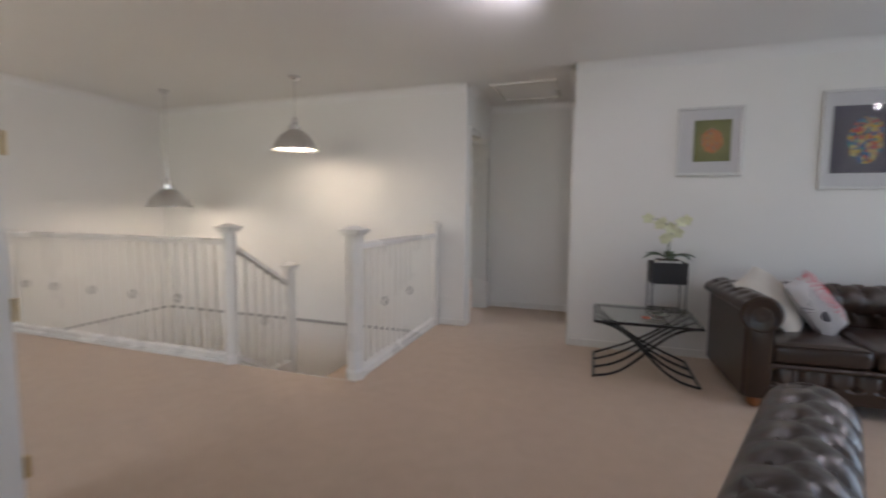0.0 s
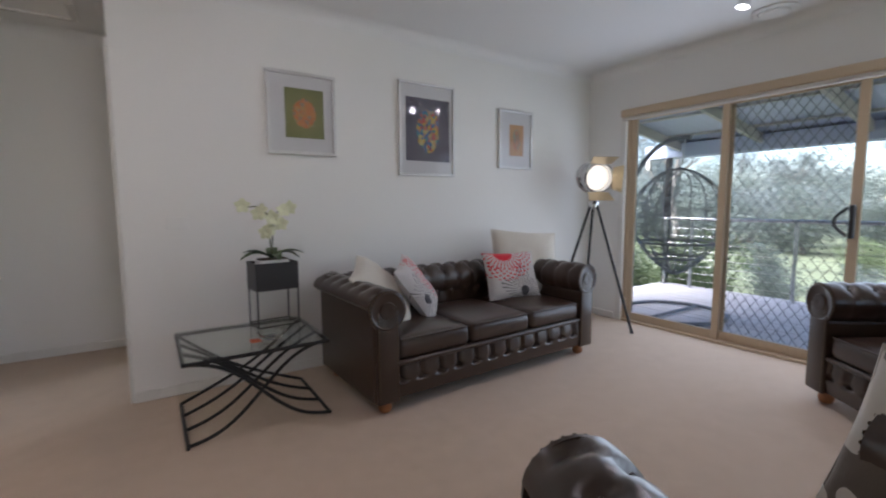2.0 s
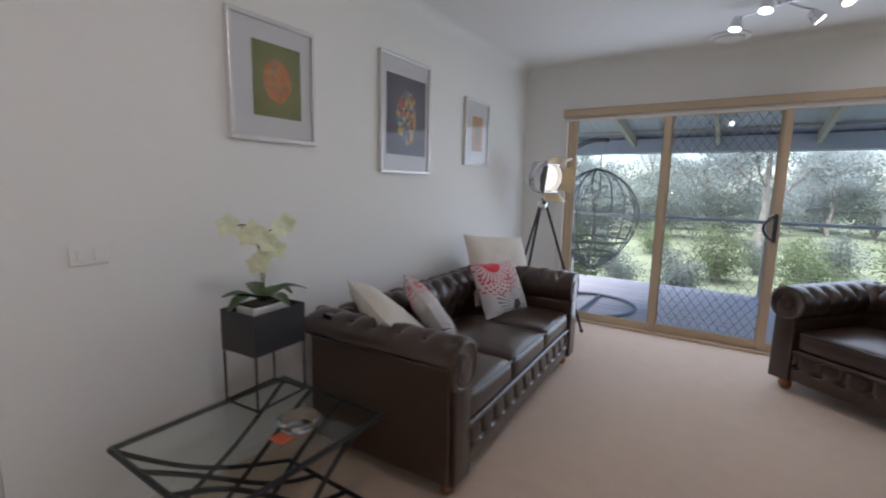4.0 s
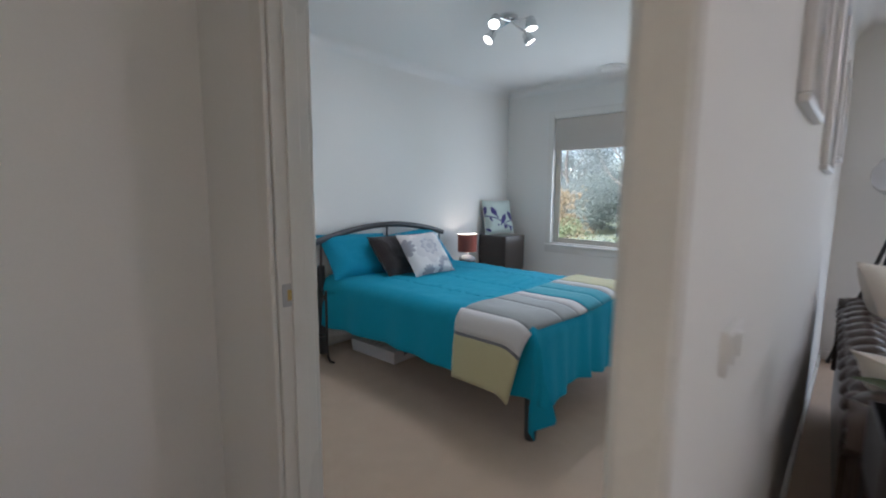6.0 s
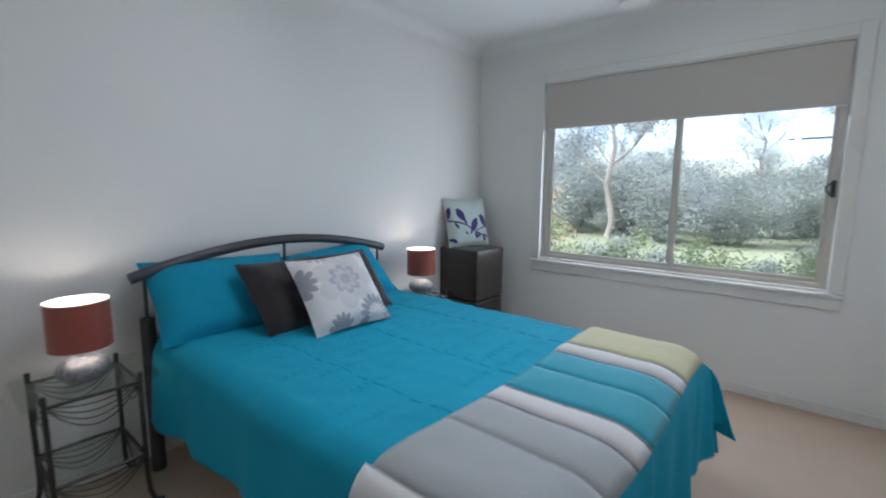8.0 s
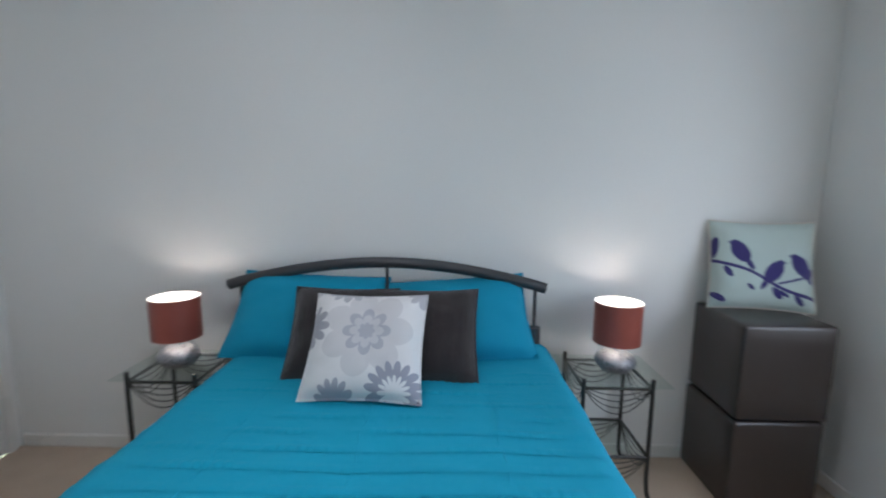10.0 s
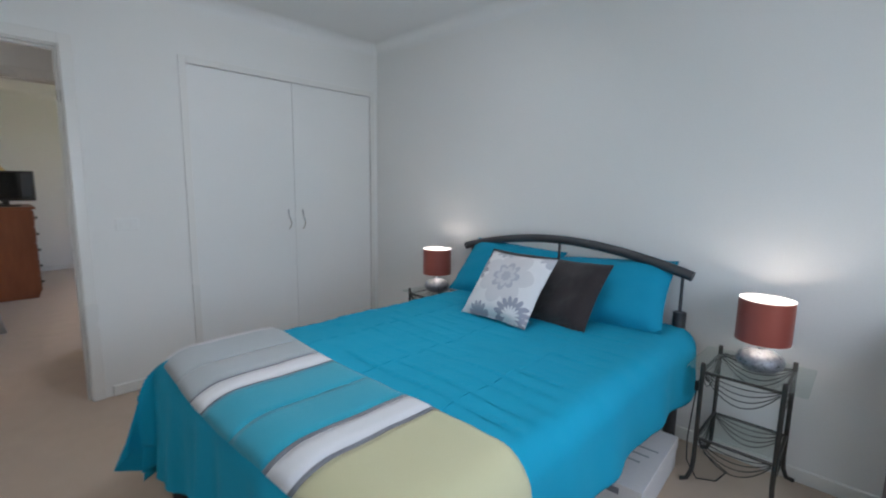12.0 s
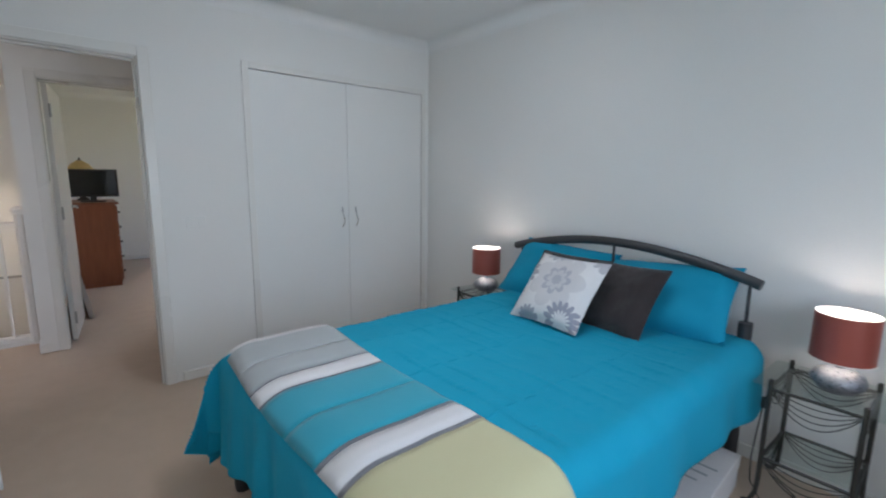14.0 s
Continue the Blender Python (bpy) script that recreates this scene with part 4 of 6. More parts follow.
def spot_fixture(label, x, y, heads, watts, color):
    """A ceiling bar with tilted spot heads; heads: (dx, dy, target)."""
    f = thing("ceiling_spotlight", label, "ceiling light", pose(x, y, 0))
    part("base", one_lathe(((0.05, H - 0.001), (0.05, H - 0.025), (0.01, H - 0.03)), 24), CHROME, f, "", True)
    for dx, dy, target in heads:
        part("arm", one_tube([(0, 0, H - 0.03), (dx * 0.5, dy * 0.5, H - 0.045), (dx, dy, H - 0.05)], 0.007, 8), CHROME, f, "", True)
        way = (Vector(target) - Vector((x + dx, y + dy, H - 0.11))).normalized()
        m = Matrix.Translation((dx, dy, H - 0.085)) @ way.to_track_quat("Z", "Y").to_matrix().to_4x4()
        h = part("spot_head", one_lathe(((0.012, -0.045), (0.026, -0.035), (0.038, 0.02), (0.04, 0.04), (0.036, 0.04), (0.03, 0.0)), 20, m), CHROME, f, "", True)
        part("lens", one_lathe(((0.0, 0.034), (0.035, 0.034), (0.035, 0.036), (0.0, 0.037)), 20, m), SPOTGLOW, h, "glowing lens")
        at = Vector((x + dx, y + dy, H - 0.085)) + way * 0.06
        lamp("spot_light", "SPOT", at, watts, color, 0.035, at + way, 160 if color is COOL else 168, 0.95)


spot_fixture("chrome bedroom ceiling light with tilted lit spots", 3.56, 6.87, ((-0.2, -0.02, (2.1, 6.4, 0.6)), (0.22, 0.0, (4.6, 5.6, 0.1)), (-0.01, -0.17, (3.5, 6.3, 0.4)), (0.02, 0.18, (2.0, 7.6, 0.3))), BED_SPOT_W, COOL)
spot_fixture("chrome living room ceiling light with tilted lit spots", 4.62, 3.12, ((0.09, 0.25, (4.2, 3.7, 0.0)), (-0.18, 0.1, (3.7, 3.5, 0.0)), (0.17, -0.16, (4.6, 1.0, 0.2)), (-0.1, -0.26, (3.0, 1.6, 0.2))), SPOT_W, NEUTRAL)
spot_fixture("chrome hall ceiling light with tilted lit spots", 1.4, 3.3, ((0.22, 0.1, (2.6, 4.6, 0.6)), (-0.22, -0.1, (-1.0, 2.6, 0.2)), (-0.05, 0.22, (-2.2, 4.9, 1.7))), SPOT_W * 2.4, NEUTRAL)


# ---- leather seats ----
def tufted(bm, length, path, spacing, first, rows, place, depth=0.016, nu=None):
    """A buttoned roll: path(v) gives (p, z, normal p, normal z) across it; rows: v of each row of buttons; place maps (s, p, z)."""
    nu = nu or max(24, int(length / 0.017))
    def dent(s, v):
        d = 0.0
        for k, rv in enumerate(rows):
            off = first + (spacing / 2 if k % 2 else 0)
            near = (s - off + spacing / 2) % spacing - spacing / 2
            dv = (v - rv) / 0.055
            d += 1.5 * math.exp(-(near / (spacing * 0.17)) ** 2 - dv * dv)
            if k == 0:
                d += 0.75 * math.exp(-(near / 0.013) ** 2) * max(0.0, min(1.0, (rv - v) / 0.05)) * min(1.0, v / 0.08)
            if k + 1 < len(rows) and rv < v < rows[k + 1]:
                f = (v - rv) / (rows[k + 1] - rv)
                for sg in (1, -1):
                    line = (s - off - sg * f * spacing / 2 + spacing / 2) % spacing - spacing / 2
                    d += 0.6 * math.exp(-(line / 0.012) ** 2)
        return min(d, 1.7)
    def f(u, v):
        s = u * length
        p, z, a, b = path(v)
        q = -depth * dent(s, v)
        return place(s, p + q * a, z + q * b)
    grid(bm, nu, 44, f)
    for k, rv in enumerate(rows):
        s = first + (spacing / 2 if k % 2 else 0)
        while s < length - 0.03:
            p, z, a, b = path(rv)
            c = Vector(place(s, p - depth * 1.25 * a, z - depth * 1.25 * b))
            r = bmesh.ops.create_icosphere(bm, subdivisions=1, radius=0.0085)
            for w in r["verts"]:
                w.co += c
            s += spacing


def roll_path(h, r, inner, low):
    """The section of a rolled arm, from under the roll outside, over the top, down the inner face."""
    zc = h - r
    n = 3.7
    def path(v):
        if v < 0.62:
            a = math.radians(228) - n * (v / 0.62) * 1.0
            return r * math.cos(a), zc + r * math.sin(a), math.cos(a), math.sin(a)
        a = math.radians(228) - n
        p0, z0 = r * math.cos(a), zc + r * math.sin(a)
        f = (v - 0.62) / 0.38
        e = min(1.0, f * 2.5)
        return p0 + (inner - p0) * (e * e * (3 - 2 * e)) * 1.0, z0 + (low - z0) * f, 1.0, 0.15 * (1 - e)
    return path


def soft_block(bm, x0, x1, y0, y1, z0, z1, crown=0.02, r=0.03):
    box(bm, x0, x1, y0, y1, z0, z1, r, 4)
    cx, cy, hx, hy = (x0 + x1) / 2, (y0 + y1) / 2, (x1 - x0) / 2, (y1 - y0) / 2
    bmesh.ops.subdivide_edges(bm, edges=[e for e in bm.edges if e.calc_length() > 0.12], cuts=5, use_grid_fill=True)
    for v in bm.verts:
        a, b = (v.co.x - cx) / hx, (v.co.y - cy) / hy
        if v.co.z > (z0 + z1) / 2:
            v.co.z += crown * max(0, 1 - a * a) * max(0, 1 - b * b)
        v.co += 0.0012 * noise.noise_vector(v.co * 5)
    return bm


def chesterfield(name, label, category, width, seats, m, arm_rows=(0.3, 0.47)):
    c = thing(name, label, category, m, "leather chesterfields")
    D, Hs, r = 0.86, 0.72, 0.12
    hw, hd = width / 2, D / 2
    part("base", one_box(-hw + 0.075, hw - 0.075, -hd + 0.035, hd - 0.05, 0.075, 0.3, bevel=0.015), LEATHER, c)
    for s in (-1, 1):
        ax = s * (hw - r)
        b = bmesh.new()
        tufted(b, D - 0.02, roll_path(Hs, r, -0.075, 0.3), 0.135, 0.1, arm_rows, lambda q, p, z: (ax + s * p, -hd + 0.005 + q, z), 0.013)
        arm = part("arm", b, LEATHER, c, "", True)
        part("outer_side", one_box(min(ax + s * 0.03, ax + s * 0.078), max(ax + s * 0.03, ax + s * 0.078), -hd + 0.02, hd - 0.04, 0.075, Hs - r, bevel=0.012), LEATHER, arm)
        f = bmesh.new()
        turn = Matrix.Translation((ax, -hd + 0.012, Hs - r)) @ Matrix.Rotation(math.pi / 2, 4, "X")
        lathe(f, ((r - 0.004, 0.0), (r - 0.006, 0.014), (r - 0.02, 0.02), (r - 0.032, 0.014), (0.05, 0.012), (0.046, 0.02), (0.02, 0.022), (0.0, 0.018)), 28, turn)
        box(f, ax - 0.066, ax + 0.07, -hd - 0.004, -hd + 0.02, 0.075, Hs - r, 0.008)
        fc = part("arm_facing", f, LEATHER, arm, "", True)
        f = bmesh.new()
        pts = [(ax + (r - 0.012) * math.cos(a), Hs - r + (r - 0.012) * math.sin(a)) for a in [math.radians(-40 + 13.0 * k) for k in range(21)]]
        pts += [(ax + q, 0.1 + 0.0215 * k) for k in range(23) for q in (-0.056, 0.058)]
        for x, z in pts:
            lathe(f, ((0.006, 0.0), (0.0045, 0.003), (0.0, 0.0045)), 6, Matrix.Translation((x, -hd - (0.006 if z > Hs - r else 0.0035), z)) @ Matrix.Rotation(math.pi / 2, 4, "X"), cap=False)
        o = part("nail_heads", f, BRONZE, arm, "row of small bronze nail heads")
    b = bmesh.new()
    tufted(b, width - 0.1, roll_path(Hs, r, -0.07, 0.36), 0.14, 0.07, (0.3, 0.46, 0.64, 0.8), lambda q, p, z: (-hw + 0.05 + q, hd - r + p, z), 0.023)
    back = part("backrest", b, LEATHER, c, "", True)
    part("back_panel", one_box(-hw + 0.09, hw - 0.09, hd - r, hd - 0.035, 0.075, Hs - r - 0.02, bevel=0.01), LEATHER, back)
    b = bmesh.new()
    fw = width - 0.28
    tufted(b, fw, lambda v: (0.012 * math.sin(math.pi * v), 0.275 - 0.19 * v, 1.0, 0.0), 0.137, 0.07, (0.5,), lambda q, p, z: (-fw / 2 + q, -hd + 0.02 - p, z), 0.032)
    front = part("front_panel", b, LEATHER, c, "", True)
    part("front_border", one_tube([(-fw / 2, -hd + 0.02, 0.285), (fw / 2, -hd + 0.02, 0.285)], 0.016, 10), LEATHER, front, "", True)
    sw = (width - 0.37) / seats
    for k in range(seats):
        x0 = -(width - 0.37) / 2 + k * sw
        part("seat_cushion", soft_block(bmesh.new(), x0 + 0.003, x0 + sw - 0.003, -hd + 0.012, hd - 0.21, 0.29, 0.425, 0.034, 0.045), LEATHER, c, "", True)
        o = one_tube([(x0 + 0.025, -hd + 0.018, 0.418), (x0 + sw - 0.025, -hd + 0.018, 0.418)], 0.006, 6)
        part("piping", o, LEATHER, c.children[-1], "", True)
    for x in (-hw + 0.13, hw - 0.13):
        for y in (-hd + 0.07, hd - 0.12):
            part("bun_foot", one_lathe(((0.022, 0.0), (0.036, 0.012), (0.042, 0.035), (0.034, 0.06), (0.028, 0.078)), 18, Matrix.Translation((x, y, 0))), WOOD, c, "orange-brown turned wooden foot", True)
    return c


BRONZE = mat("antique_bronze", (0.12, 0.085, 0.05), 0.4, 0.8, var=0.2)
chesterfield("sofa", "dark brown buttoned leather chesterfield sofa against the picture wall", "sofa", 1.97, 3, pose(3.47, 4.60, 0, 0, 0, 2.2))
chesterfield("armchair", "dark brown buttoned leather chesterfield armchair beside the sliding door", "armchair", 1.06, 1, pose(4.87, 2.32, 0, 0, 0, -129))
chesterfield("armchair", "dark brown buttoned leather chesterfield armchair with a cowhide cushion", "armchair", 1.06, 1, pose(2.47, 2.0, 0, 0, 0, 156.5))


# ---- soft things ----
def pillow_bm(w, h, t, n=22, pinch=0.06, seed=0, wrinkle=0.006):
    bm = bmesh.new()
    def side(sg):
        def f(u, v):
            a, b = 2 * u - 1, 2 * v - 1
            x = w / 2 * a * (1 - pinch * (1 - b * b) * abs(a))
            z = h / 2 * b * (1 - pinch * (1 - a * a) * abs(b))
            k = max(0.0, (1 - a ** 4) * (1 - b ** 4)) ** 0.55
            q = noise.noise(Vector((a * 2.2 + seed, b * 2.2, sg + seed * 0.3)))
            rim = noise.noise(Vector((a * 5 + seed, b * 5, sg * 2.0)))
            return Vector((x, sg * (t / 2 * k * (1 + 0.16 * q) + wrinkle * rim * k), z))
        return f
    for sg in (-1, 1):
        grid(bm, n, n, side(sg))
    bmesh.ops.remove_doubles(bm, verts=bm.verts[:], dist=0.0006)
    return bm


def cushion(name, label, size, material, m, seed, border=None):
    c = thing(name, label, "cushion" if "cushion" in name else "pillow", m)
    o = part("cover", pillow_bm(*size, seed=seed), material, c, "", True)
    w, h = size[0] / 2, size[1] / 2
    edge = []
    for k in range(40):
        a = k / 40 * 4
        p = [(-1 + 2 * (a % 1), -1), (1, -1 + 2 * (a % 1)), (1 - 2 * (a % 1), 1), (-1, 1 - 2 * (a % 1))][int(a)]
        edge.append((w * p[0] * (1 - 0.06 * (1 - p[1] ** 2) * abs(p[0])), 0, h * p[1] * (1 - 0.06 * (1 - p[0] ** 2) * abs(p[1]))))
    part("seam", one_tube(edge, 0.004, 6, True), border or material, c, "", True)
    return c


def lean(x, y, z, h, tilt, turn, roll=0.0):
    """A cushion of height h whose lower edge rests at (x, y, z), leaning back by tilt."""
    return pose(x, y, z, 0, 0, turn) @ pose(0, 0, 0, -tilt, 0, 0) @ pose(0, 0, h / 2, 0, roll, 0)


RED, FLOWER, BRANCH, HIDE = mat_burst_print(), mat_flower_print(), mat_branch_print(), mat_hide_print()
cushion("scatter_cushion", "large cream linen cushion slumped against the sofa arm", (0.56, 0.5, 0.17), CREAM, lean(2.99, 4.57, 0.43, 0.5, 46, 54, -12), 1)
cushion("scatter_cushion", "grey cushion with red and black bursts on the sofa", (0.43, 0.42, 0.13), RED, lean(3.16, 4.52, 0.435, 0.42, 34, 48, 78), 2)
cushion("scatter_cushion", "grey cushion with a red burst above a black burst", (0.44, 0.39, 0.13), RED, lean(3.93, 4.54, 0.435, 0.39, 27, -16, 0), 3)
cushion("scatter_cushion", "large cream linen cushion standing in the sofa corner", (0.58, 0.56, 0.16), CREAM, lean(4.18, 4.65, 0.435, 0.56, 26, -24, 5), 4)
cushion("scatter_cushion", "brown and white cowhide cushion in the armchair", (0.43, 0.42, 0.14), HIDE, lean(2.86, 2.15, 0.44, 0.42, 25, 250, 0), 5)

# ---- glass side table ----
tb = thing("side_table", "black metal side table with woven curved bars and a glass top", "side table", pose(1.66, 4.36, 0))
TW, TD, TZ = 0.70, 0.60, 0.435
part("glass_top", one_box(-0.005, TW + 0.005, -0.005, TD + 0.005, TZ, TZ + 0.008, bevel=0.003), TABLEGLASS, tb)
for a, b in (((0, 0), (TW, 0)), ((TW, 0), (TW, TD)), ((TW, TD), (0, TD)), ((0, TD), (0, 0))):
    part("top_rail", one_tube([(*a, TZ - 0.011), (*b, TZ - 0.011)], 0.0105, 8), BLACKMETAL, tb, "", True)
for k in range(4):
    y = TD * (0.02 + 0.32 * k)
    bow = 0.055 - 0.02 * k
    for flip in (False, True):
        yy = min(y + (0.012 if flip else -0.004), TD - 0.01)
        def curve(s):
            x = TW * s
            z = (TZ - 0.02) * (1 - s) + 0.01 + bow * math.sin(2 * math.pi * s) * 0.9 - 0.05 * math.sin(math.pi * s) * (k / 3)
            return ((TW - x) if flip else x, yy, max(0.01, z))
        part("curved_bar", one_tube(arc(curve, 20), 0.0095, 8), BLACKMETAL, tb, "", True)
for x in (0.0, TW):
    part("foot_rail", one_tube([(x, 0.0, 0.011), (x, TD - 0.02, 0.011)], 0.0095, 8), BLACKMETAL, tb, "", True)
ash = thing("glass_dish", "round clear glass dish on the side table", "dish", pose(2.1, 4.53, TZ + 0.0085))
part("bowl", one_lathe(((0.0, 0.0), (0.05, 0.0), (0.075, 0.03), (0.078, 0.036), (0.066, 0.034), (0.045, 0.014), (0.0, 0.012)), 28), CLEARGLASS, ash, "", True)
mat_ = thing("coaster", "small orange-red paper coaster under the glass dish", "coaster", pose(2.02, 4.52, TZ + 0.0085))
part("sheet", one_box(-0.035, 0.02, -0.035, 0.035, 0, 0.002), mat("orange_red_card", (0.55, 0.12, 0.05), 0.7), mat_)
pl = thing("planter_stand", "charcoal box planter on a thin black wire stand", "planter", pose(2.185, 4.84, TZ + 0.0085, 0, 0, 4))
for x in (-0.12, 0.12):
    for y in (-0.095, 0.095):
        part("leg", one_tube([(x, y, 0.005), (x, y, 0.27)], 0.005, 6), BLACKMETAL, pl)
for a, b in (((-0.12, -0.095), (0.12, -0.095)), ((0.12, -0.095), (0.12, 0.095)), ((0.12, 0.095), (-0.12, 0.095)), ((-0.12, 0.095), (-0.12, -0.095))):
    part("base_bar", one_tube([(*a, 0.006), (*b, 0.006)], 0.005, 6), BLACKMETAL, pl)
b = one_box(-0.126, 0.126, -0.1, 0.1, 0.225, 0.39)
bmesh.ops.delete(b, geom=[f for f in b.faces if f.calc_center_median().z > 0.389], context="FACES")
sm = part("box", b, PLANTER, pl).modifiers.new("thick", "SOLIDIFY")
sm.thickness = 0.006
orc = thing("orchid", "pale green orchid in a white rectangular pot", "orchid", pose(2.185, 4.84, TZ + 0.24, 0, 0, 4))
part("pot", one_box(-0.09, 0.09, -0.055, 0.055, 0.0, 0.17, bevel=0.008), POTWHITE, orc, "white rectangular pot")
part("soil", one_box(-0.08, 0.08, -0.046, 0.046, 0.171, 0.178), SOIL, orc)


def blade(bm, base, way, length, width, droop, n=9):
    base, way = Vector(base), Vector(way).normalized()
    side = way.cross(Vector((0, 0, 1))).normalized()
    def f(u, v):
        wv = width * math.sin(math.pi * min(0.97, 0.08 + 0.92 * u)) ** 0.7 * (v - 0.5)
        return base + way * (length * u) + Vector((0, 0, length * (0.75 * u - droop * u * u) + 0.35 * abs(wv))) + side * wv
    grid(bm, n, 5, f)


rng = random.Random(4)
for k, (a, ln, dr) in enumerate(((200, 0.17, 0.9), (340, 0.17, 0.8), (20, 0.16, 1.0), (160, 0.14, 0.6), (270, 0.13, 0.9), (80, 0.13, 0.5))):
    b = bmesh.new()
    blade(b, (0, 0, 0.175), (math.cos(radians(a)), math.sin(radians(a)) * 0.6, 0), ln * 1.15, 0.07, dr * 0.8)
    part("leaf", b, LEAFGREEN, orc, "", True)
for k, (dx, dy, top) in enumerate(((-0.03, 0.0, 0.52), (0.04, 0.01, 0.5))):
    stem = lambda s: (dx * s + (0.09 if k else -0.1) * max(0, s - 0.55) ** 1.5 * 3, dy * s, 0.175 + (top - 0.2) * math.sin(s * 1.75))
    st_ = part("stem", one_tube(arc(stem, 14), 0.0032, 6), STEMGREEN, orc, "", True)
    for j in range(5):
        c = Vector(stem(0.36 + 0.16 * j)) + Vector((rng.uniform(0.015, 0.045) * (1 if j % 2 else -1), -0.015, rng.uniform(-0.03, 0.02)))
        b = bmesh.new()
        face = Vector((rng.uniform(-1.2, 0.1), -0.8, rng.uniform(-0.2, 0.4))).normalized()
        q = face.to_track_quat("Z", "Y")
        for i in range(5):
            an = 2 * math.pi * i / 5 + 0.3
            w = q @ Vector((math.cos(an), math.sin(an), 0.15))
            s2 = w.cross(face).normalized()
            def fp(u, v):
                return c + w * (0.047 * u) + s2 * (0.042 * math.sin(math.pi * min(0.98, 0.1 + 0.9 * u)) * (v - 0.5)) + face * (0.008 * u * (1 - u))
            grid(b, 5, 4, fp)
        part("flower", b, PETAL, st_, "pale green five-petalled flower", True)


# ---- framed pictures ----
def picture(label, x0, x1, z0, z1, ix0, ix1, iz0, iz1, art):
    cx, cz, w, h = (x0 + x1) / 2, (z0 + z1) / 2, (x1 - x0) / 2, (z1 - z0) / 2
    p = thing("framed_picture", label, "picture", pose(cx, 5.14, cz), "pictures over the sofa")
    b = bmesh.new()
    f = 0.022
    for a in ((-w, w, h - f, h), (-w, w, -h, -h + f), (-w, -w + f, -h + f, h - f), (w - f, w, -h + f, h - f)):
        box(b, a[0], a[1], -0.028, -0.001, a[2], a[3], 0.005, 2)
    part("frame", b, SILVER, p)
    part("mat_board", one_box(-w + f, w - f, -0.012, -0.008, -h + f, h - f), MATBOARD, p)
    s = part("print_sheet", one_box(-(ix1 - ix0) / 2, (ix1 - ix0) / 2, -0.0135, -0.0122, -(iz1 - iz0) / 2, (iz1 - iz0) / 2), art, p)
    s.location = ((ix0 + ix1) / 2 - cx, 0, (iz0 + iz1) / 2 - cz)
    part("glass", one_box(-w + f, w - f, -0.019, -0.0175, -h + f, h - f), PICGLASS, p)


picture("silver-framed print with an orange shape on olive green", 2.25, 2.72, 1.52, 2.07, 2.37, 2.635, 1.635, 1.965,
        mat_picture("olive_print", (0.16, 0.17, 0.06), (0.32, 0.31, 0.14), ((0.55, 0.17, 0.05), (0.6, 0.25, 0.1), (0.3, 0.24, 0.2), (0.5, 0.3, 0.12), (0.62, 0.2, 0.08)), (0.085, 0.1), 45))
picture("silver-framed print with a many-coloured mosaic on slate purple", 3.225, 3.75, 1.405, 2.14, 3.29, 3.70, 1.525, 2.02,
        mat_picture("mosaic_print", (0.085, 0.08, 0.11), (0.2, 0.18, 0.2), ((0.6, 0.1, 0.08), (0.65, 0.42, 0.06), (0.08, 0.3, 0.3), (0.55, 0.3, 0.15), (0.12, 0.1, 0.14), (0.6, 0.5, 0.2), (0.1, 0.2, 0.35)), (0.11, 0.18), 42))
picture("silver-framed print of a small orange and teal panel", 4.24, 4.65, 1.50, 2.03, 4.37, 4.54, 1.62, 1.9,
        mat_picture("orange_print", (0.5, 0.27, 0.13), (0.55, 0.36, 0.2), ((0.12, 0.3, 0.26), (0.35, 0.14, 0.12), (0.3, 0.3, 0.2), (0.5, 0.2, 0.1)), (0.05, 0.1), 50))

# ---- studio lamp ----
BRASSY = mat("soft_gold_reflector", (0.6, 0.49, 0.33), 0.35, 0.8, var=0.1, bump=0.03)
tl = thing("studio_lamp", "chrome studio spotlight with barn doors on a dark tripod", "floor lamp", pose(5.14, 4.78, 0))
for x, y in ((0.03, -0.43), (-0.33, 0.2), (0.27, 0.3)):
    leg = part("leg", one_tube([(x * 0.06, y * 0.06, 1.19), (x, y, 0.012)], 0.013, 8), BLACKMETAL, tl, "", True)
    part("foot", one_lathe(((0.016, 0.0), (0.017, 0.02), (0.012, 0.03)), 10, Matrix.Translation((x, y, 0))), RUBBER, leg)
part("hub", one_lathe(((0.02, 1.12), (0.045, 1.14), (0.05, 1.19), (0.03, 1.22), (0.016, 1.235), (0.016, 1.3)), 16), CHROME, tl, "", True)
aim = Vector((-0.42, -0.89, -0.14)).normalized()
hm = Matrix.Translation((0.0, 0.02, 1.43)) @ aim.to_track_quat("Z", "Y").to_matrix().to_4x4()
yk = one_tube(arc(lambda s: tuple(hm @ Vector((0.16 * math.cos(math.pi * s + math.pi), 0.15 * -math.sin(math.pi * s), 0.0))), 14), 0.008, 8)
part("yoke", yk, CHROME, tl, "", True)
head = part("head", one_lathe(((0.0, -0.17), (0.06, -0.165), (0.11, -0.13), (0.135, -0.08), (0.14, 0.0), (0.15, 0.01), (0.15, 0.03), (0.14, 0.04), (0.14, 0.1), (0.147, 0.105), (0.147, 0.13), (0.125, 0.13), (0.12, 0.05)), 32, hm), CHROME, tl, "polished chrome head", True)
part("lens", one_lathe(((0.0, 0.105), (0.07, 0.1), (0.115, 0.085)), 28, hm, False), LENSGLOW, head, "glowing lens", True)
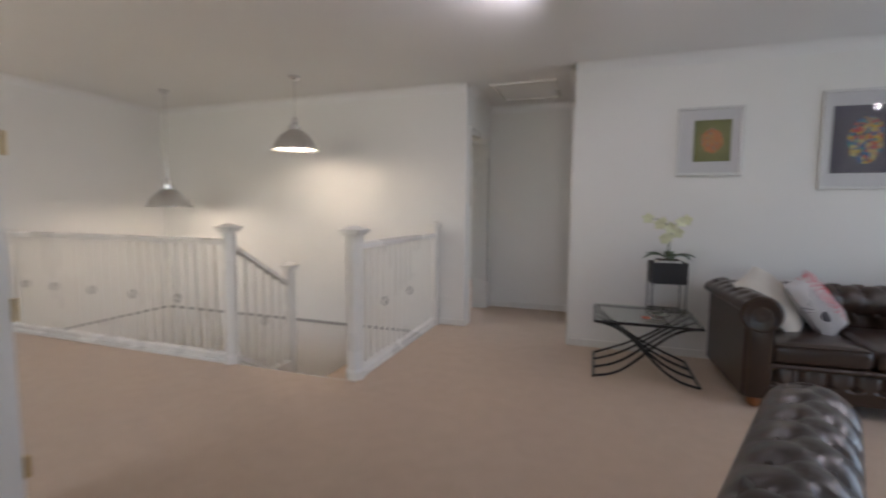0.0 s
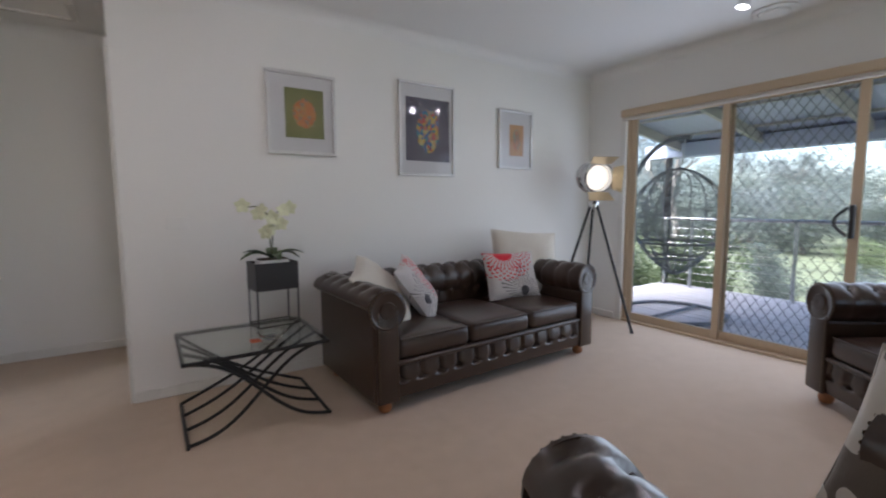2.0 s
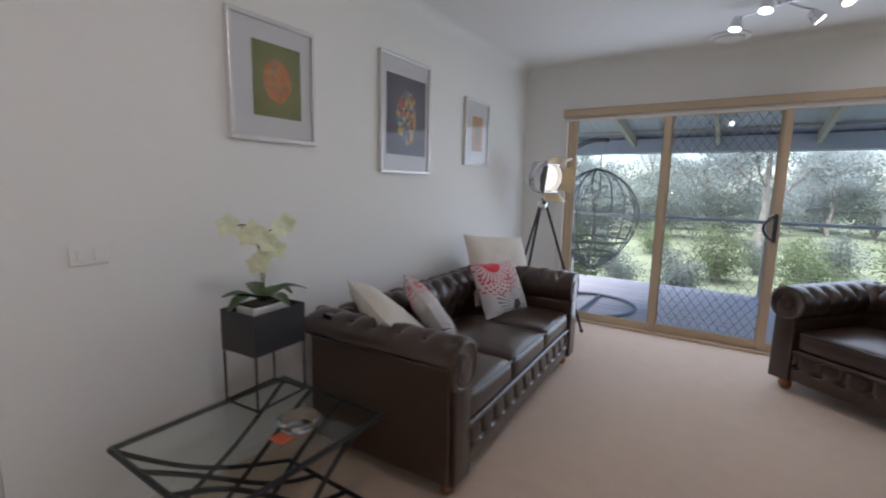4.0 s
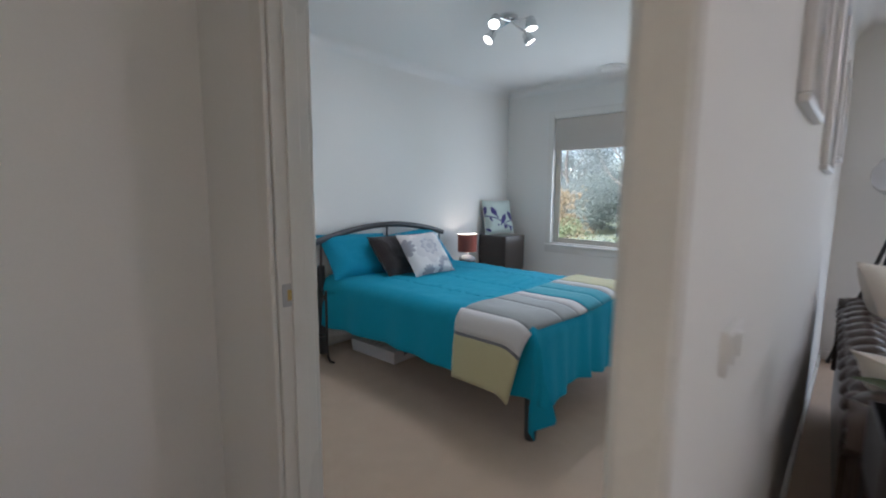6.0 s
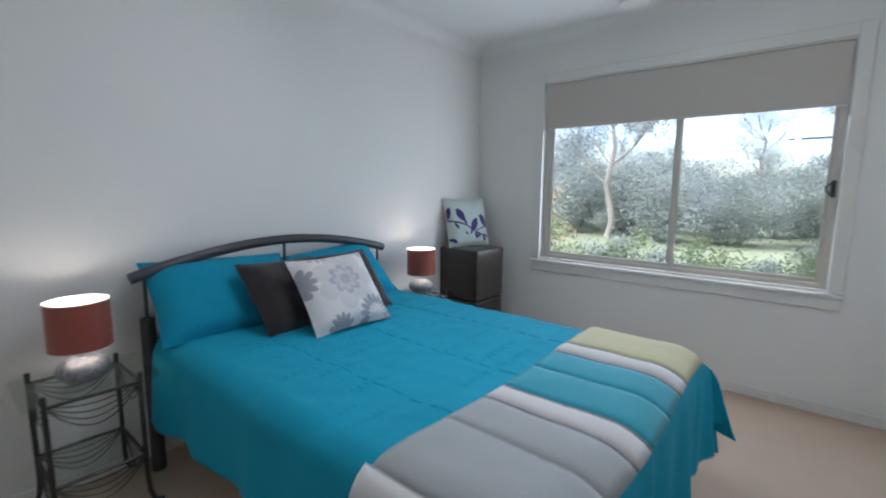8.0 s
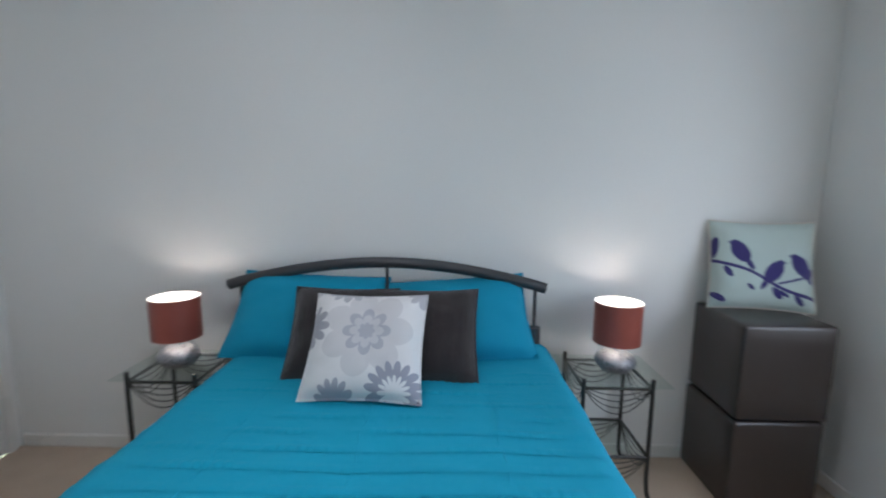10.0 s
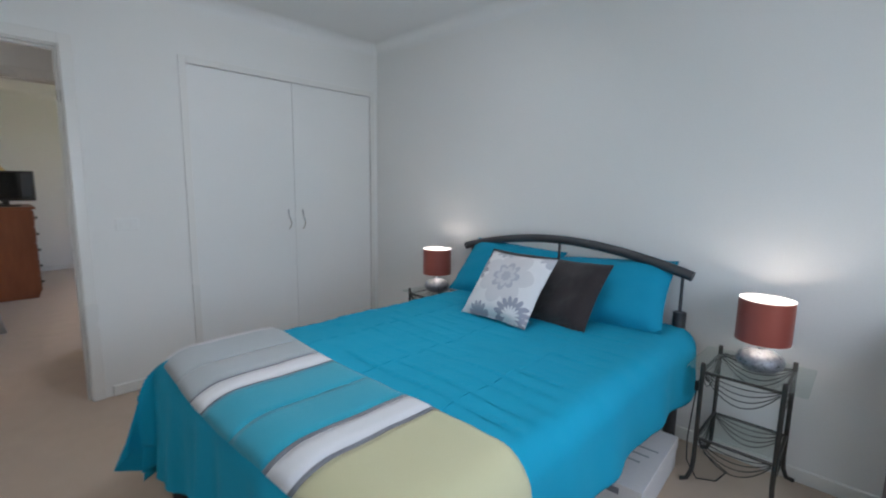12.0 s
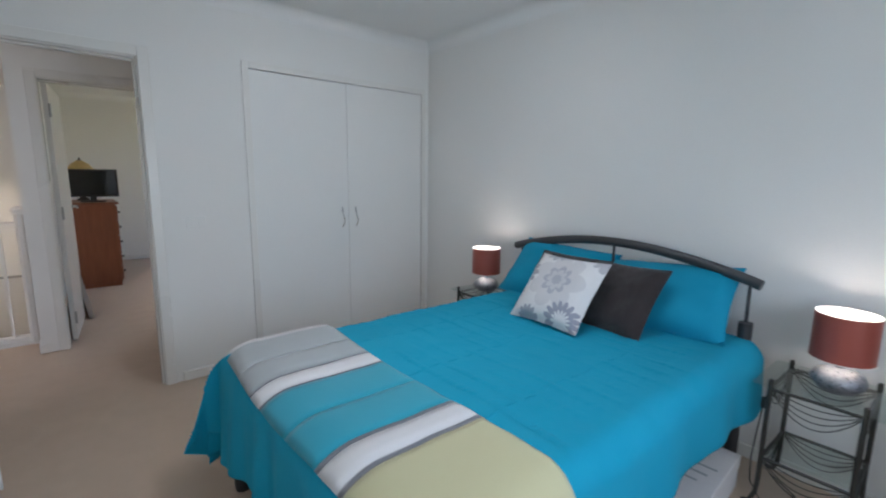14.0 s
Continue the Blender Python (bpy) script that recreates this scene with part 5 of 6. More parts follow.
for k in range(4):
    b = bmesh.new()
    a = k * math.pi / 2
    wd, ln = 0.1, 0.115
    loc = hm @ Matrix.Rotation(a, 4, "Z") @ Matrix.Translation((0.13, 0, 0.13)) @ Matrix.Rotation(radians(24 + 12 * (k % 2)), 4, "Y")
    c = bmesh.new()
    box(b, -0.002, 0.0, -wd, wd, 0.0, ln, 0.0004, 1)
    box(c, 0.0005, 0.003, -wd, wd, 0.0, ln, 0.0006, 1)
    for v in b.verts[:] + c.verts[:]:
        if v.co.z > ln / 2:
            v.co.y *= 1.25
        v.co = loc @ v.co
    part("barn_door", b, BRASSY, head, "brass-lined barn door")
    part("barn_door_back", c, GREYMETAL, head, "dark outer face of the barn door")
b = one_lathe(((0.012, 0.13), (0.03, 0.13), (0.03, 0.16), (0.012, 0.165)), 12, hm @ Matrix.Rotation(math.pi / 2, 4, "Y"))
part("tilt_knob", b, RUBBER, tl, "", True)
lamp("studio_light", "SPOT", Vector((5.14, 4.8, 1.43)) + aim * 0.12, STUDIO_W, NEUTRAL, 0.06, Vector((5.14, 4.8, 1.43)) + aim, 110, 0.8)


# ---- bed ----
BX0, BX1, BY0, BY1, BT = 2.79, 4.235, 6.13, 8.1, 0.645
bed = thing("bed", "double bed with an arched gunmetal tube headboard", "bed", pose(0, 0, 0))
part("mattress", one_box(BX0 + 0.03, BX1 - 0.03, BY0 + 0.03, BY1 - 0.05, 0.36, 0.625, bevel=0.05, seg=4), MATTRESS, bed, "", True)
for x in (2.85, 4.16):
    part("side_rail", one_box(x - 0.02, x + 0.02, 6.16, 8.05, 0.28, 0.34, bevel=0.004), GREYMETAL, bed)
    part("front_leg", one_lathe(((0.03, 0.0), (0.033, 0.02), (0.036, 0.2), (0.04, 0.34)), 14, Matrix.Translation((x + (0.0 if x > 3 else 0.01), 6.185, 0))), GREYMETAL, bed, "", True)
part("foot_rail", one_box(2.87, 4.14, 6.14, 6.18, 0.28, 0.34, bevel=0.004), GREYMETAL, bed)
for k in range(9):
    part("slat", one_box(2.87, 4.14, 6.3 + 0.2 * k, 6.37 + 0.2 * k, 0.341, 0.358), WOOD, bed)
for x in (2.79, 4.145):
    part("head_post", one_tube([(x, 8.09, 0.0), (x, 8.09, 0.72)], 0.03, 14), GREYMETAL, bed, "", True)
    part("stub", one_tube([(x, 8.09, 0.7), (x, 8.085, 0.93)], 0.008, 8), GREYMETAL, bed, "", True)
part("arch_tube", one_tube(arc(lambda s: (2.735 + 1.455 * s, 8.085, 0.905 + 0.112 * math.sin(math.pi * s) ** 0.9), 30), 0.025, 14), GREYMETAL, bed, "", True)
part("centre_bar", one_tube([(3.465, 8.085, 0.4), (3.465, 8.085, 1.03)], 0.008, 8), GREYMETAL, bed, "", True)
part("lower_bar", one_tube([(2.79, 8.09, 0.42), (4.145, 8.09, 0.42)], 0.012, 8), GREYMETAL, bed, "", True)

sp = thing("bedspread", "teal pucker-stitched bedspread hanging over the bed", "bedspread", pose(0, 0, 0))


ROUND = 0.1


def drape(excess, R=ROUND):
    """How far out and down a sheet goes past a rounded edge."""
    q = R * math.pi / 2
    if excess <= 0:
        return excess, 0.0
    if excess < q:
        return R * math.sin(excess / R), R * (1 - math.cos(excess / R))
    return R + 0.05 * (excess - q), R + (excess - q)


LONG = BY1 - BY0 - 0.02 + 0.41


def spread(u, v):
    hw, drop = (BX1 - BX0) / 2 - ROUND, 0.34
    a = -(hw + ROUND + drop) + u * (2 * hw + 2 * ROUND + drop + 0.26)
    foot = BY0 + ROUND
    along = BY1 - 0.02 - v * LONG
    e, g = abs(a) - hw, foot - along
    ox, dz1 = drape(e)
    oy, dz2 = drape(g)
    sg = 1 if a > 0 else -1
    x = (BX0 + BX1) / 2 + sg * (hw + ox)
    y = foot - oy
    dz = (dz1 ** 3.2 + dz2 ** 3.2) ** (1 / 3.2)
    fold = min(max(dz1, 0), max(dz2, 0))
    low = max(dz1, dz2)
    if dz1 > dz2:
        rp = math.sin(along * 11 + 1.5 * math.sin(along * 5)) * 0.6 + math.sin(along * 23 + 1) * 0.3
        x += sg * (rp * 0.03 * (low / 0.4) + 0.02 * fold)
        y -= 0.35 * fold
    elif dz2 > 0:
        rp = math.sin(a * 21 + 1.7 * math.sin(a * 6)) * 0.7 + math.sin(a * 43 + 2) * 0.25
        y -= rp * 0.028 * (low / 0.4) + 0.05 * fold
        x += sg * 0.12 * fold
    top = BT + 0.012 * noise.noise(Vector((x * 2.5, y * 2.5, 0))) + 0.004 * noise.noise(Vector((x * 11, y * 11, 3)))
    hem = 0.02 * math.sin(along * 4 + 1) if dz1 > dz2 else 0.025 * math.sin(a * 5)
    return Vector((x, y, max(0.05, top - dz * (1 + hem / 0.4 * (dz / 0.4)))))


b = bmesh.new()
grid(b, 170, 190, spread)
so = part("cloth", b, TEALSPREAD, sp, "", True)
so.modifiers.new("thick", "SOLIDIFY").thickness = 0.006

# gathered bands and long seams stitched into the spread
WIDE = (BX1 - BX0) + 0.6
for k in range(13):
    v0 = (BY1 - 0.02 - (7.75 - 0.085 * k)) / LONG
    b = bmesh.new()
    def band(u, v):
        p = spread((0.375 + (BX1 - BX0 - 0.09) * u) / WIDE, v0 + 0.034 / LONG * v)
        patch = max(0.0, 0.45 + 1.4 * noise.noise(Vector((p.x * 4, k * 1.7, 0))))
        ease = math.sin(math.pi * v) * min(1.0, 12 * u, 12 * (1 - u))
        return p + Vector((0, 0, 0.0025 + ease * patch * 0.0055 * abs(math.sin(p.x * 105 + 2 * noise.noise(p * 20)))))
    grid(b, 260, 4, band)
    part("pucker_band", b, TEALSPREAD, sp, "", True)
for x in (3.12, 3.5, 3.9):
    u0 = (x - (BX0 + BX1) / 2 + (BX1 - BX0) / 2 + 0.34) / WIDE
    def seam(s):
        p = spread(u0, 0.04 + 0.7 * s)
        return tuple(p + Vector((0.006 * math.sin(s * 40), 0, 0.001)))
    part("seam", one_tube(arc(seam, 70), 0.002, 5), TEALSPREAD, sp, "", True)

# the folded quilt across the bed end, panel by panel
qt = thing("quilt_runner", "folded yellow, white, grey and aqua striped quilt across the bed", "quilt", pose(0, 0, 0))


QR = 0.11


def quilt_place(s, w):
    """s: along the quilt from the west hem; w: across it, 0 at the foot side."""
    west, east = BX0 - 0.012, BX1 + 0.012
    hang = 0.44
    low = max(0.0, 1 - s / hang)
    y = 6.14 + 0.47 * w + 0.012 * math.sin(s * 5) + low * (0.12 * (1 - w) + 0.03 * w)
    R = QR
    q = R * math.pi / 2
    lo = hang - q
    if s < lo:
        x, z, n = west + 0.0 - 0.055 * (lo - s), BT + 0.008 - R - (lo - s), Vector((-1, 0, 0.1))
    elif s < hang:
        a = (s - lo) / R
        x, z, n = west + R - R * math.cos(a), BT + 0.008 - R + R * math.sin(a), Vector((-math.cos(a), 0, math.sin(a)))
    else:
        run = s - hang
        flat = east - west - 2 * R
        if run < flat:
            x, z, n = west + R + run, BT + 0.008, Vector((0, 0, 1))
        else:
            a = min((run - flat) / R, math.pi / 2)
            more = max(0.0, run - flat - q)
            x, z, n = east - R + R * math.sin(a) + 0.05 * more, BT + 0.008 - R + R * math.cos(a) - more, Vector((math.sin(a), 0, math.cos(a)))
    if w < 0.25:
        f = 1 - w / 0.25
        z -= 0.045 * f * f
    return Vector((x, y, z)), n


S0 = 0.44 - (BX0 - 0.012 + QR)
stripes = ((-0.025, 0.225, QYELLOW), (0.225, 0.248, QDARK), (0.248, 0.365, QWHITE), (0.365, 3.08 + S0, QGREY), (3.08 + S0, 3.25 + S0, QGREY), (3.25 + S0, 3.265 + S0, QDARK), (3.265 + S0, 3.36 + S0, QWHITE), (3.36 + S0, 3.375 + S0, QDARK),
           (3.375 + S0, 3.58 + S0, QAQUA), (3.58 + S0, 3.765 + S0, QAQUA), (3.765 + S0, 3.785 + S0, QDARK), (3.785 + S0, 3.885 + S0, QWHITE), (3.885 + S0, 3.905 + S0, QDARK), (3.905 + S0, 4.3 + S0, QYELLOW), (4.3 + S0, 4.33 + S0, QDARK), (4.33 + S0, 4.45 + S0, QWHITE), (4.45 + S0, 4.52 + S0, QYELLOW))
for s0, s1, m_ in stripes:
    b = bmesh.new()
    puff = 0.01 if s1 - s0 > 0.05 else 0.004
    def fq(u, v):
        s = s0 + (s1 - s0) * u
        p, n = quilt_place(s, v)
        edge = min(1.0, min(v, 1 - v) / 0.05)
        h = puff * (0.35 + 0.65 * (1 - abs(2 * u - 1) ** 3)) * edge ** 0.5 + 0.004 * noise.noise(Vector((s * 9, v * 4, 2)))
        return p + n * (0.006 + h * 1.0)
    grid(b, max(4, int((s1 - s0) / 0.022)), 24, fq)
    o = part("stripe", b, m_, qt, "", True)
    sm = o.modifiers.new("thick", "SOLIDIFY")
    sm.thickness, sm.offset = 0.02, -1

cushion("bed_pillow", "teal pillow standing against the headboard", (0.69, 0.43, 0.17), TEAL, lean(3.13, 7.87, BT - 0.02, 0.43, 42, 2, 3), 11)
cushion("bed_pillow", "teal pillow standing against the headboard", (0.68, 0.42, 0.17), TEAL, lean(3.77, 7.87, BT - 0.02, 0.42, 43, -2, -6), 12)
cushion("scatter_cushion", "dark brown plush cushion on the bed", (0.43, 0.4, 0.14), BROWNFUR, lean(3.345, 7.665, BT - 0.01, 0.4, 42, 6, 2), 13)
cushion("scatter_cushion", "dark brown plush cushion on the bed", (0.43, 0.4, 0.14), BROWNFUR, lean(3.64, 7.655, BT - 0.01, 0.4, 42, -5, -2), 14)
cushion("scatter_cushion", "white cushion with grey printed flowers on the bed", (0.415, 0.395, 0.13), FLOWER, lean(3.45, 7.455, BT + 0.005, 0.41, 40, -4, -1), 15)

for x, y, lab, w, d, h in ((4.13, 7.66, "white printed carton lying under the bed", 0.23, 0.53, 0.155), (3.14, 7.74, "flat white carton under the bed", 0.26, 0.5, 0.1)):
    cb = thing("carton", lab, "box", pose(x, y, 0, 0, 0, 3))
    part("box", one_box(-w / 2, w / 2, -d / 2, d / 2, 0.001, h - 0.02, bevel=0.003), CARTON, cb)
    part("lid", one_box(-w / 2 - 0.004, w / 2 + 0.004, -d / 2 - 0.004, d / 2 + 0.004, h - 0.06, h, bevel=0.003), CARTON, cb)
    part("printed_bar", one_box(-0.03, 0.03, -d / 2 - 0.0055, -d / 2 - 0.0042, h - 0.048, h - 0.02), QDARK, cb, "unreadable grey print")
    for k in range(3):
        part("printed_line", one_box(-w / 2 + 0.03, w / 2 - 0.03 - 0.02 * k, d * (0.1 - 0.12 * k), d * (0.1 - 0.12 * k) + 0.012, h + 0.0003, h + 0.0012), QGREY, cb, "unreadable pale grey print")


# ---- bedside tables and lamps ----
def nightstand(m, label):
    n = thing("bedside_table", label, "bedside table", m, "bedside tables")
    w, d, z = 0.145, 0.155, 0.53
    part("glass_top", one_box(-w - 0.06, w + 0.075, -d - 0.03, d + 0.02, z + 0.012, z + 0.02, bevel=0.003), TABLEGLASS, n, "greenish glass top")
    for sx in (-1, 1):
        for sy in (-1, 1):
            pts = [(sx * w, sy * d, z + 0.04), (sx * w, sy * d, 0.12), (sx * (w + 0.004), sy * (d + 0.004), 0.06), (sx * (w + 0.018), sy * (d + 0.012), 0.018), (sx * (w + 0.045), sy * (d + 0.022), 0.009)]
            part("leg", one_tube(pts, 0.0095, 8), IRON, n, "", True)
    for lev in (z, 0.22):
        for a, b in (((-w, -d), (w, -d)), ((w, -d), (w, d)), ((w, d), (-w, d)), ((-w, d), (-w, -d))):
            r = part("rail", one_tube([(*a, lev), (*b, lev)], 0.0075, 6), IRON, n, "", True)
            for k in range(4):
                dip = 0.03 + 0.022 * k
                f = lambda s: (a[0] + (b[0] - a[0]) * (0.04 + 0.92 * s), a[1] + (b[1] - a[1]) * (0.04 + 0.92 * s), lev - 0.006 * k - dip * 4 * s * (1 - s))
                part("swag_wire", one_tube(arc(f, 10), 0.0024, 5), IRON, r)
    part("glass_shelf", one_box(-w + 0.012, w - 0.012, -d + 0.012, d - 0.012, 0.229, 0.234), TABLEGLASS, n)
    return n


nightstand(pose(4.465, 8.02, 0), "pewter iron bedside table with wire swags and a glass top")
nightstand(pose(2.535, 8.01, 0), "pewter iron bedside table with wire swags and a glass top")


def table_lamp(x, y, label):
    l = thing("table_lamp", label, "table lamp", pose(x, y, 0.5505), "bedside lamps")
    part("base", one_lathe(((0.04, 0.0), (0.062, 0.006), (0.086, 0.032), (0.09, 0.05), (0.08, 0.072), (0.05, 0.09), (0.022, 0.098)), 32), CRACKLE, l, "squat silver crackle base", True)
    part("neck", one_lathe(((0.016, 0.098), (0.013, 0.115), (0.02, 0.125), (0.014, 0.15), (0.012, 0.195)), 14), CLEARGLASS if x > 3 else CHROME, l, "", True)
    sh = part("shade", one_lathe(((0.102, 0.132), (0.102, 0.318)), 48, None, False), SHADE, l, "maroon drum shade", True)
    part("lining", one_lathe(((0.1005, 0.134), (0.1005, 0.316)), 48, None, False), SHADEIN, sh, "white shade lining", True)
    for z in (0.133, 0.317):
        part("rim", one_tube([(0.102 * math.cos(a), 0.102 * math.sin(a), z) for a in (2 * math.pi * k / 40 for k in range(40))], 0.002, 5, True), SHADEIN, sh)
    for k in range(3):
        a = k * 2.094
        part("spider_arm", one_tube([(0, 0, 0.2), (0.1 * math.cos(a), 0.1 * math.sin(a), 0.2)], 0.0015, 5), STEEL, sh)
    part("bulb", one_lathe(((0.008, 0.19), (0.012, 0.2), (0.012, 0.218), (0.008, 0.228), (0.0, 0.232)), 16), BULB, l, "lit bulb", True)
    lamp("bedside_light", "POINT", (x, y, 0.5505 + 0.262), TABLE_W, (1.0, 0.91, 0.82), 0.02)
    return l


table_lamp(4.5, 8.01, "lit table lamp with a maroon drum shade and crackle base")
table_lamp(2.535, 7.99, "lit table lamp with a maroon drum shade and crackle base")
cord = thing("lamp_cord", "thin dark lamp cord with an inline switch trailing to the floor", "cord", pose(0, 0, 0))
part("cable", one_tube([(4.42, 8.05, 0.556), (4.36, 8.06, 0.56), (4.29, 8.03, 0.5), (4.28, 7.98, 0.42), (4.27, 7.98, 0.3), (4.25, 8.02, 0.12), (4.26, 8.0, 0.02), (4.33, 7.9, 0.006), (4.4, 7.94, 0.006), (4.42, 8.05, 0.006), (4.3, 8.15, 0.006)], 0.003, 6), RUBBER, cord, "", True)
part("inline_switch", one_box(4.27, 4.29, 7.965, 7.985, 0.39, 0.44, bevel=0.006), RUBBER, cord)

# ---- ottoman cubes ----
for k, (z, dx, turn) in enumerate(((0.0, 0.0, 0.0), (0.414, 0.006, -1.0))):
    o = thing("ottoman_cube", "dark brown vinyl ottoman cube in a stack of two", "ottoman", pose(5.125 + dx, 8.018, z + 0.001, 0, 0, turn), "stacked ottomans")
    part("body", soft_block(bmesh.new(), -0.187, 0.187, -0.192, 0.192, 0.0, 0.406, 0.006, 0.014), CUBELEATHER, o, "", True)
    part("seam", one_tube([(-0.18, -0.1855, 0.397), (0.18, -0.1855, 0.397), (0.18, 0.1855, 0.397), (-0.18, 0.1855, 0.397)], 0.003, 5, True), CUBELEATHER, o)
cushion("scatter_cushion", "pale mint cushion with indigo birds on a branch, on the ottomans", (0.43, 0.41, 0.13), BRANCH, lean(5.155, 8.06, 0.825, 0.4, 14, -14, 0), 21, CREAM)

# ---- the far room ----
dr = thing("chest_of_drawers", "reddish cherry tallboy chest of drawers", "chest of drawers", pose(-2.2, 5.88, 0))
part("carcass", one_box(-0.36, 0.36, -0.23, 0.2, 0.04, 0.99, bevel=0.004), CHERRY, dr)
part("plinth", one_box(-0.35, 0.35, -0.22, 0.19, 0.0005, 0.04), CHERRY, dr)
part("top", one_box(-0.385, 0.385, -0.24, 0.235, 0.991, 1.018, bevel=0.008), CHERRY, dr)
for k in range(5):
    d = part("drawer", one_box(-0.34, 0.34, 0.2005, 0.218, 0.07 + 0.183 * k, 0.24 + 0.183 * k, bevel=0.004), CHERRY, dr)
    for x in (-0.2, 0.2):
        part("knob", one_lathe(((0.008, 0.0), (0.007, 0.012), (0.016, 0.02), (0.014, 0.03), (0.0, 0.034)), 12, Matrix.Translation((x, 0.218, 0.155 + 0.183 * k)) @ Matrix.Rotation(-math.pi / 2, 4, "X")), IRON, d, "", True)
tv = thing("television", "small black flat-screen television on the chest of drawers", "television", pose(-2.0, 5.89, 1.019, 0, 0, 82))
part("stand", one_box(-0.12, 0.12, -0.08, 0.08, 0.0, 0.015, bevel=0.006), RUBBER, tv)
part("neck", one_box(-0.03, 0.03, -0.01, 0.02, 0.015, 0.1), RUBBER, tv)
part("housing", one_box(-0.25, 0.25, -0.02, 0.03, 0.06, 0.385, bevel=0.008), RUBBER, tv)
part("screen", one_box(-0.232, 0.232, -0.0225, -0.0205, 0.085, 0.368), TVSCREEN, tv, "dark glossy screen")
tf = thing("table_lamp", "amber glass lamp standing behind the television", "table lamp", pose(-2.4, 5.8, 1.019))
part("base", one_lathe(((0.07, 0.0), (0.06, 0.02), (0.015, 0.05), (0.02, 0.2), (0.012, 0.33)), 18), IRON, tf, "", True)
part("shade", one_lathe(((0.16, 0.34), (0.15, 0.37), (0.09, 0.45), (0.03, 0.49)), 16, None, False), TIFFANY, tf, "amber glass shade", True)
part("finial", one_lathe(((0.035, 0.49), (0.012, 0.5), (0.012, 0.52), (0.0, 0.53)), 10), IRON, tf, "", True)
fb = thing("folded_board", "dark folded board leaning against the open door", "board", pose(-0.78, 5.72, 0, 0, 0, 4) @ pose(0, 0, 0, 9, 0, 0))
part("panel", one_box(-0.3, 0.3, -0.02, 0.02, 0.0, 0.72, bevel=0.004), BLACKMETAL, fb)
part("edge", one_box(0.301, 0.312, -0.02, 0.02, 0.0, 0.72, bevel=0.002), STEEL, fb)

# ---- outdoors ----
g = bmesh.new()
gx, gy = (-2500, -200, -40, -3.9, 5.65, 14, 40, 200, 2500), (-2500, -200, -40, -1.55, 8.7, 20, 40, 200, 2500)
gv = [[g.verts.new((x, y, -0.5)) for y in gy] for x in gx]
for i in range(8):
    for j in range(8):
        if (i, j) != (3, 3):
            g.faces.new((gv[i][j], gv[i + 1][j], gv[i + 1][j + 1], gv[i][j + 1]))
tagged(part("ground", g, GRASS, None, "", True), "dry green lawn round the house", "ground", kind="structure")

dk = thing("deck", "weathered grey timber deck outside the sliding door", "deck", pose(0, 0, 0), kind="structure")
bd = one_box(-0.066, 0.066, -3.0, 5.78, -0.05, -0.025, bevel=0.004, seg=1)
first = part("board", bd, DECK, dk)
first.location.x = 5.8
for k in range(1, 17):
    o = new("board", first.data)
    o.parent, o.location = dk, (5.8 + 0.14 * k, 0, 0.0015 * ((k * 7) % 3))
part("edge_joist", one_box(8.06, 8.12, -3.0, 5.78, -0.3, -0.055), DECK, dk)
rl = thing("deck_railing", "stainless steel post and wire railing along the deck", "railing", pose(7.95, 0, 0))
for y in (-2.0, -0.75, 0.5, 1.7, 2.9, 4.08, 5.3, 5.68):
    p = part("post", one_tube([(0, y, -0.04), (0, y, 0.94)], 0.022, 10), STEEL, rl, "", True)
    part("base_plate", one_lathe(((0.05, -0.023), (0.05, -0.012), (0.03, -0.006)), 14, Matrix.Translation((0, y, 0))), STEEL, p)
part("top_rail", one_tube([(0, -3.0, 0.95), (0, 5.7, 0.95)], 0.022, 10), STEEL, rl, "", True)
for k in range(8):
    part("wire", one_tube([(0, -3.0, 0.08 + 0.105 * k), (0, 5.7, 0.08 + 0.105 * k)], 0.0025, 5), STEEL, rl)
vr = thing("veranda_roof", "low blue-grey sheet roof on cream rafters over the deck", "roof", pose(0, 0, 0))
b = bmesh.new()
grid(b, 200, 2, lambda u, v: Vector((5.72 + 2.55 * v, -3.0 + 8.8 * u, 2.44 - 0.42 * v + 0.012 * math.sin(u * 8.8 / 0.076 * 2 * math.pi / 1.0))))
part("sheet", b, ROOFSHEET, vr, "", True).modifiers.new("thick", "SOLIDIFY").thickness = 0.004
for k in range(9):
    y = -2.6 + 1.02 * k
    r = bmesh.new()
    box(r, 0, 2.5, y - 0.022, y + 0.022, -0.12, 0.0)
    for v in r.verts:
        v.co = Vector((5.72 + v.co.x, v.co.y, 2.415 - 0.165 * v.co.x + v.co.z))
    part("rafter", r, RAFTER, vr)
for k in range(3):
    part("batten", one_box(6.2 + 0.75 * k, 6.25 + 0.75 * k, -3.0, 5.75, 2.335 - 0.1235 * k - 0.01, 2.365 - 0.1235 * k - 0.008), RAFTER, vr)
part("fascia_beam", one_box(8.02, 8.08, -3.0, 6.1, 1.84, 2.03), ROOFSHEET, vr)
part("gutter", one_box(8.084, 8.2, -3.0, 6.15, 1.83, 2.03, bevel=0.02), ROOFSHEET, vr)
for y in (-1.5, 1.0, 5.72):
    part("veranda_post", one_box(8.0, 8.07, y - 0.035, y + 0.035, -0.5, 1.84), BLACKMETAL, vr)
part("bracket", one_box(8.02, 8.07, 6.03, 6.08, 1.68, 1.838), RAFTER, vr)

eg = thing("hanging_egg_chair", "charcoal wicker egg chair hanging from a curved stand", "hanging chair", pose(6.25, 4.58, -0.02))
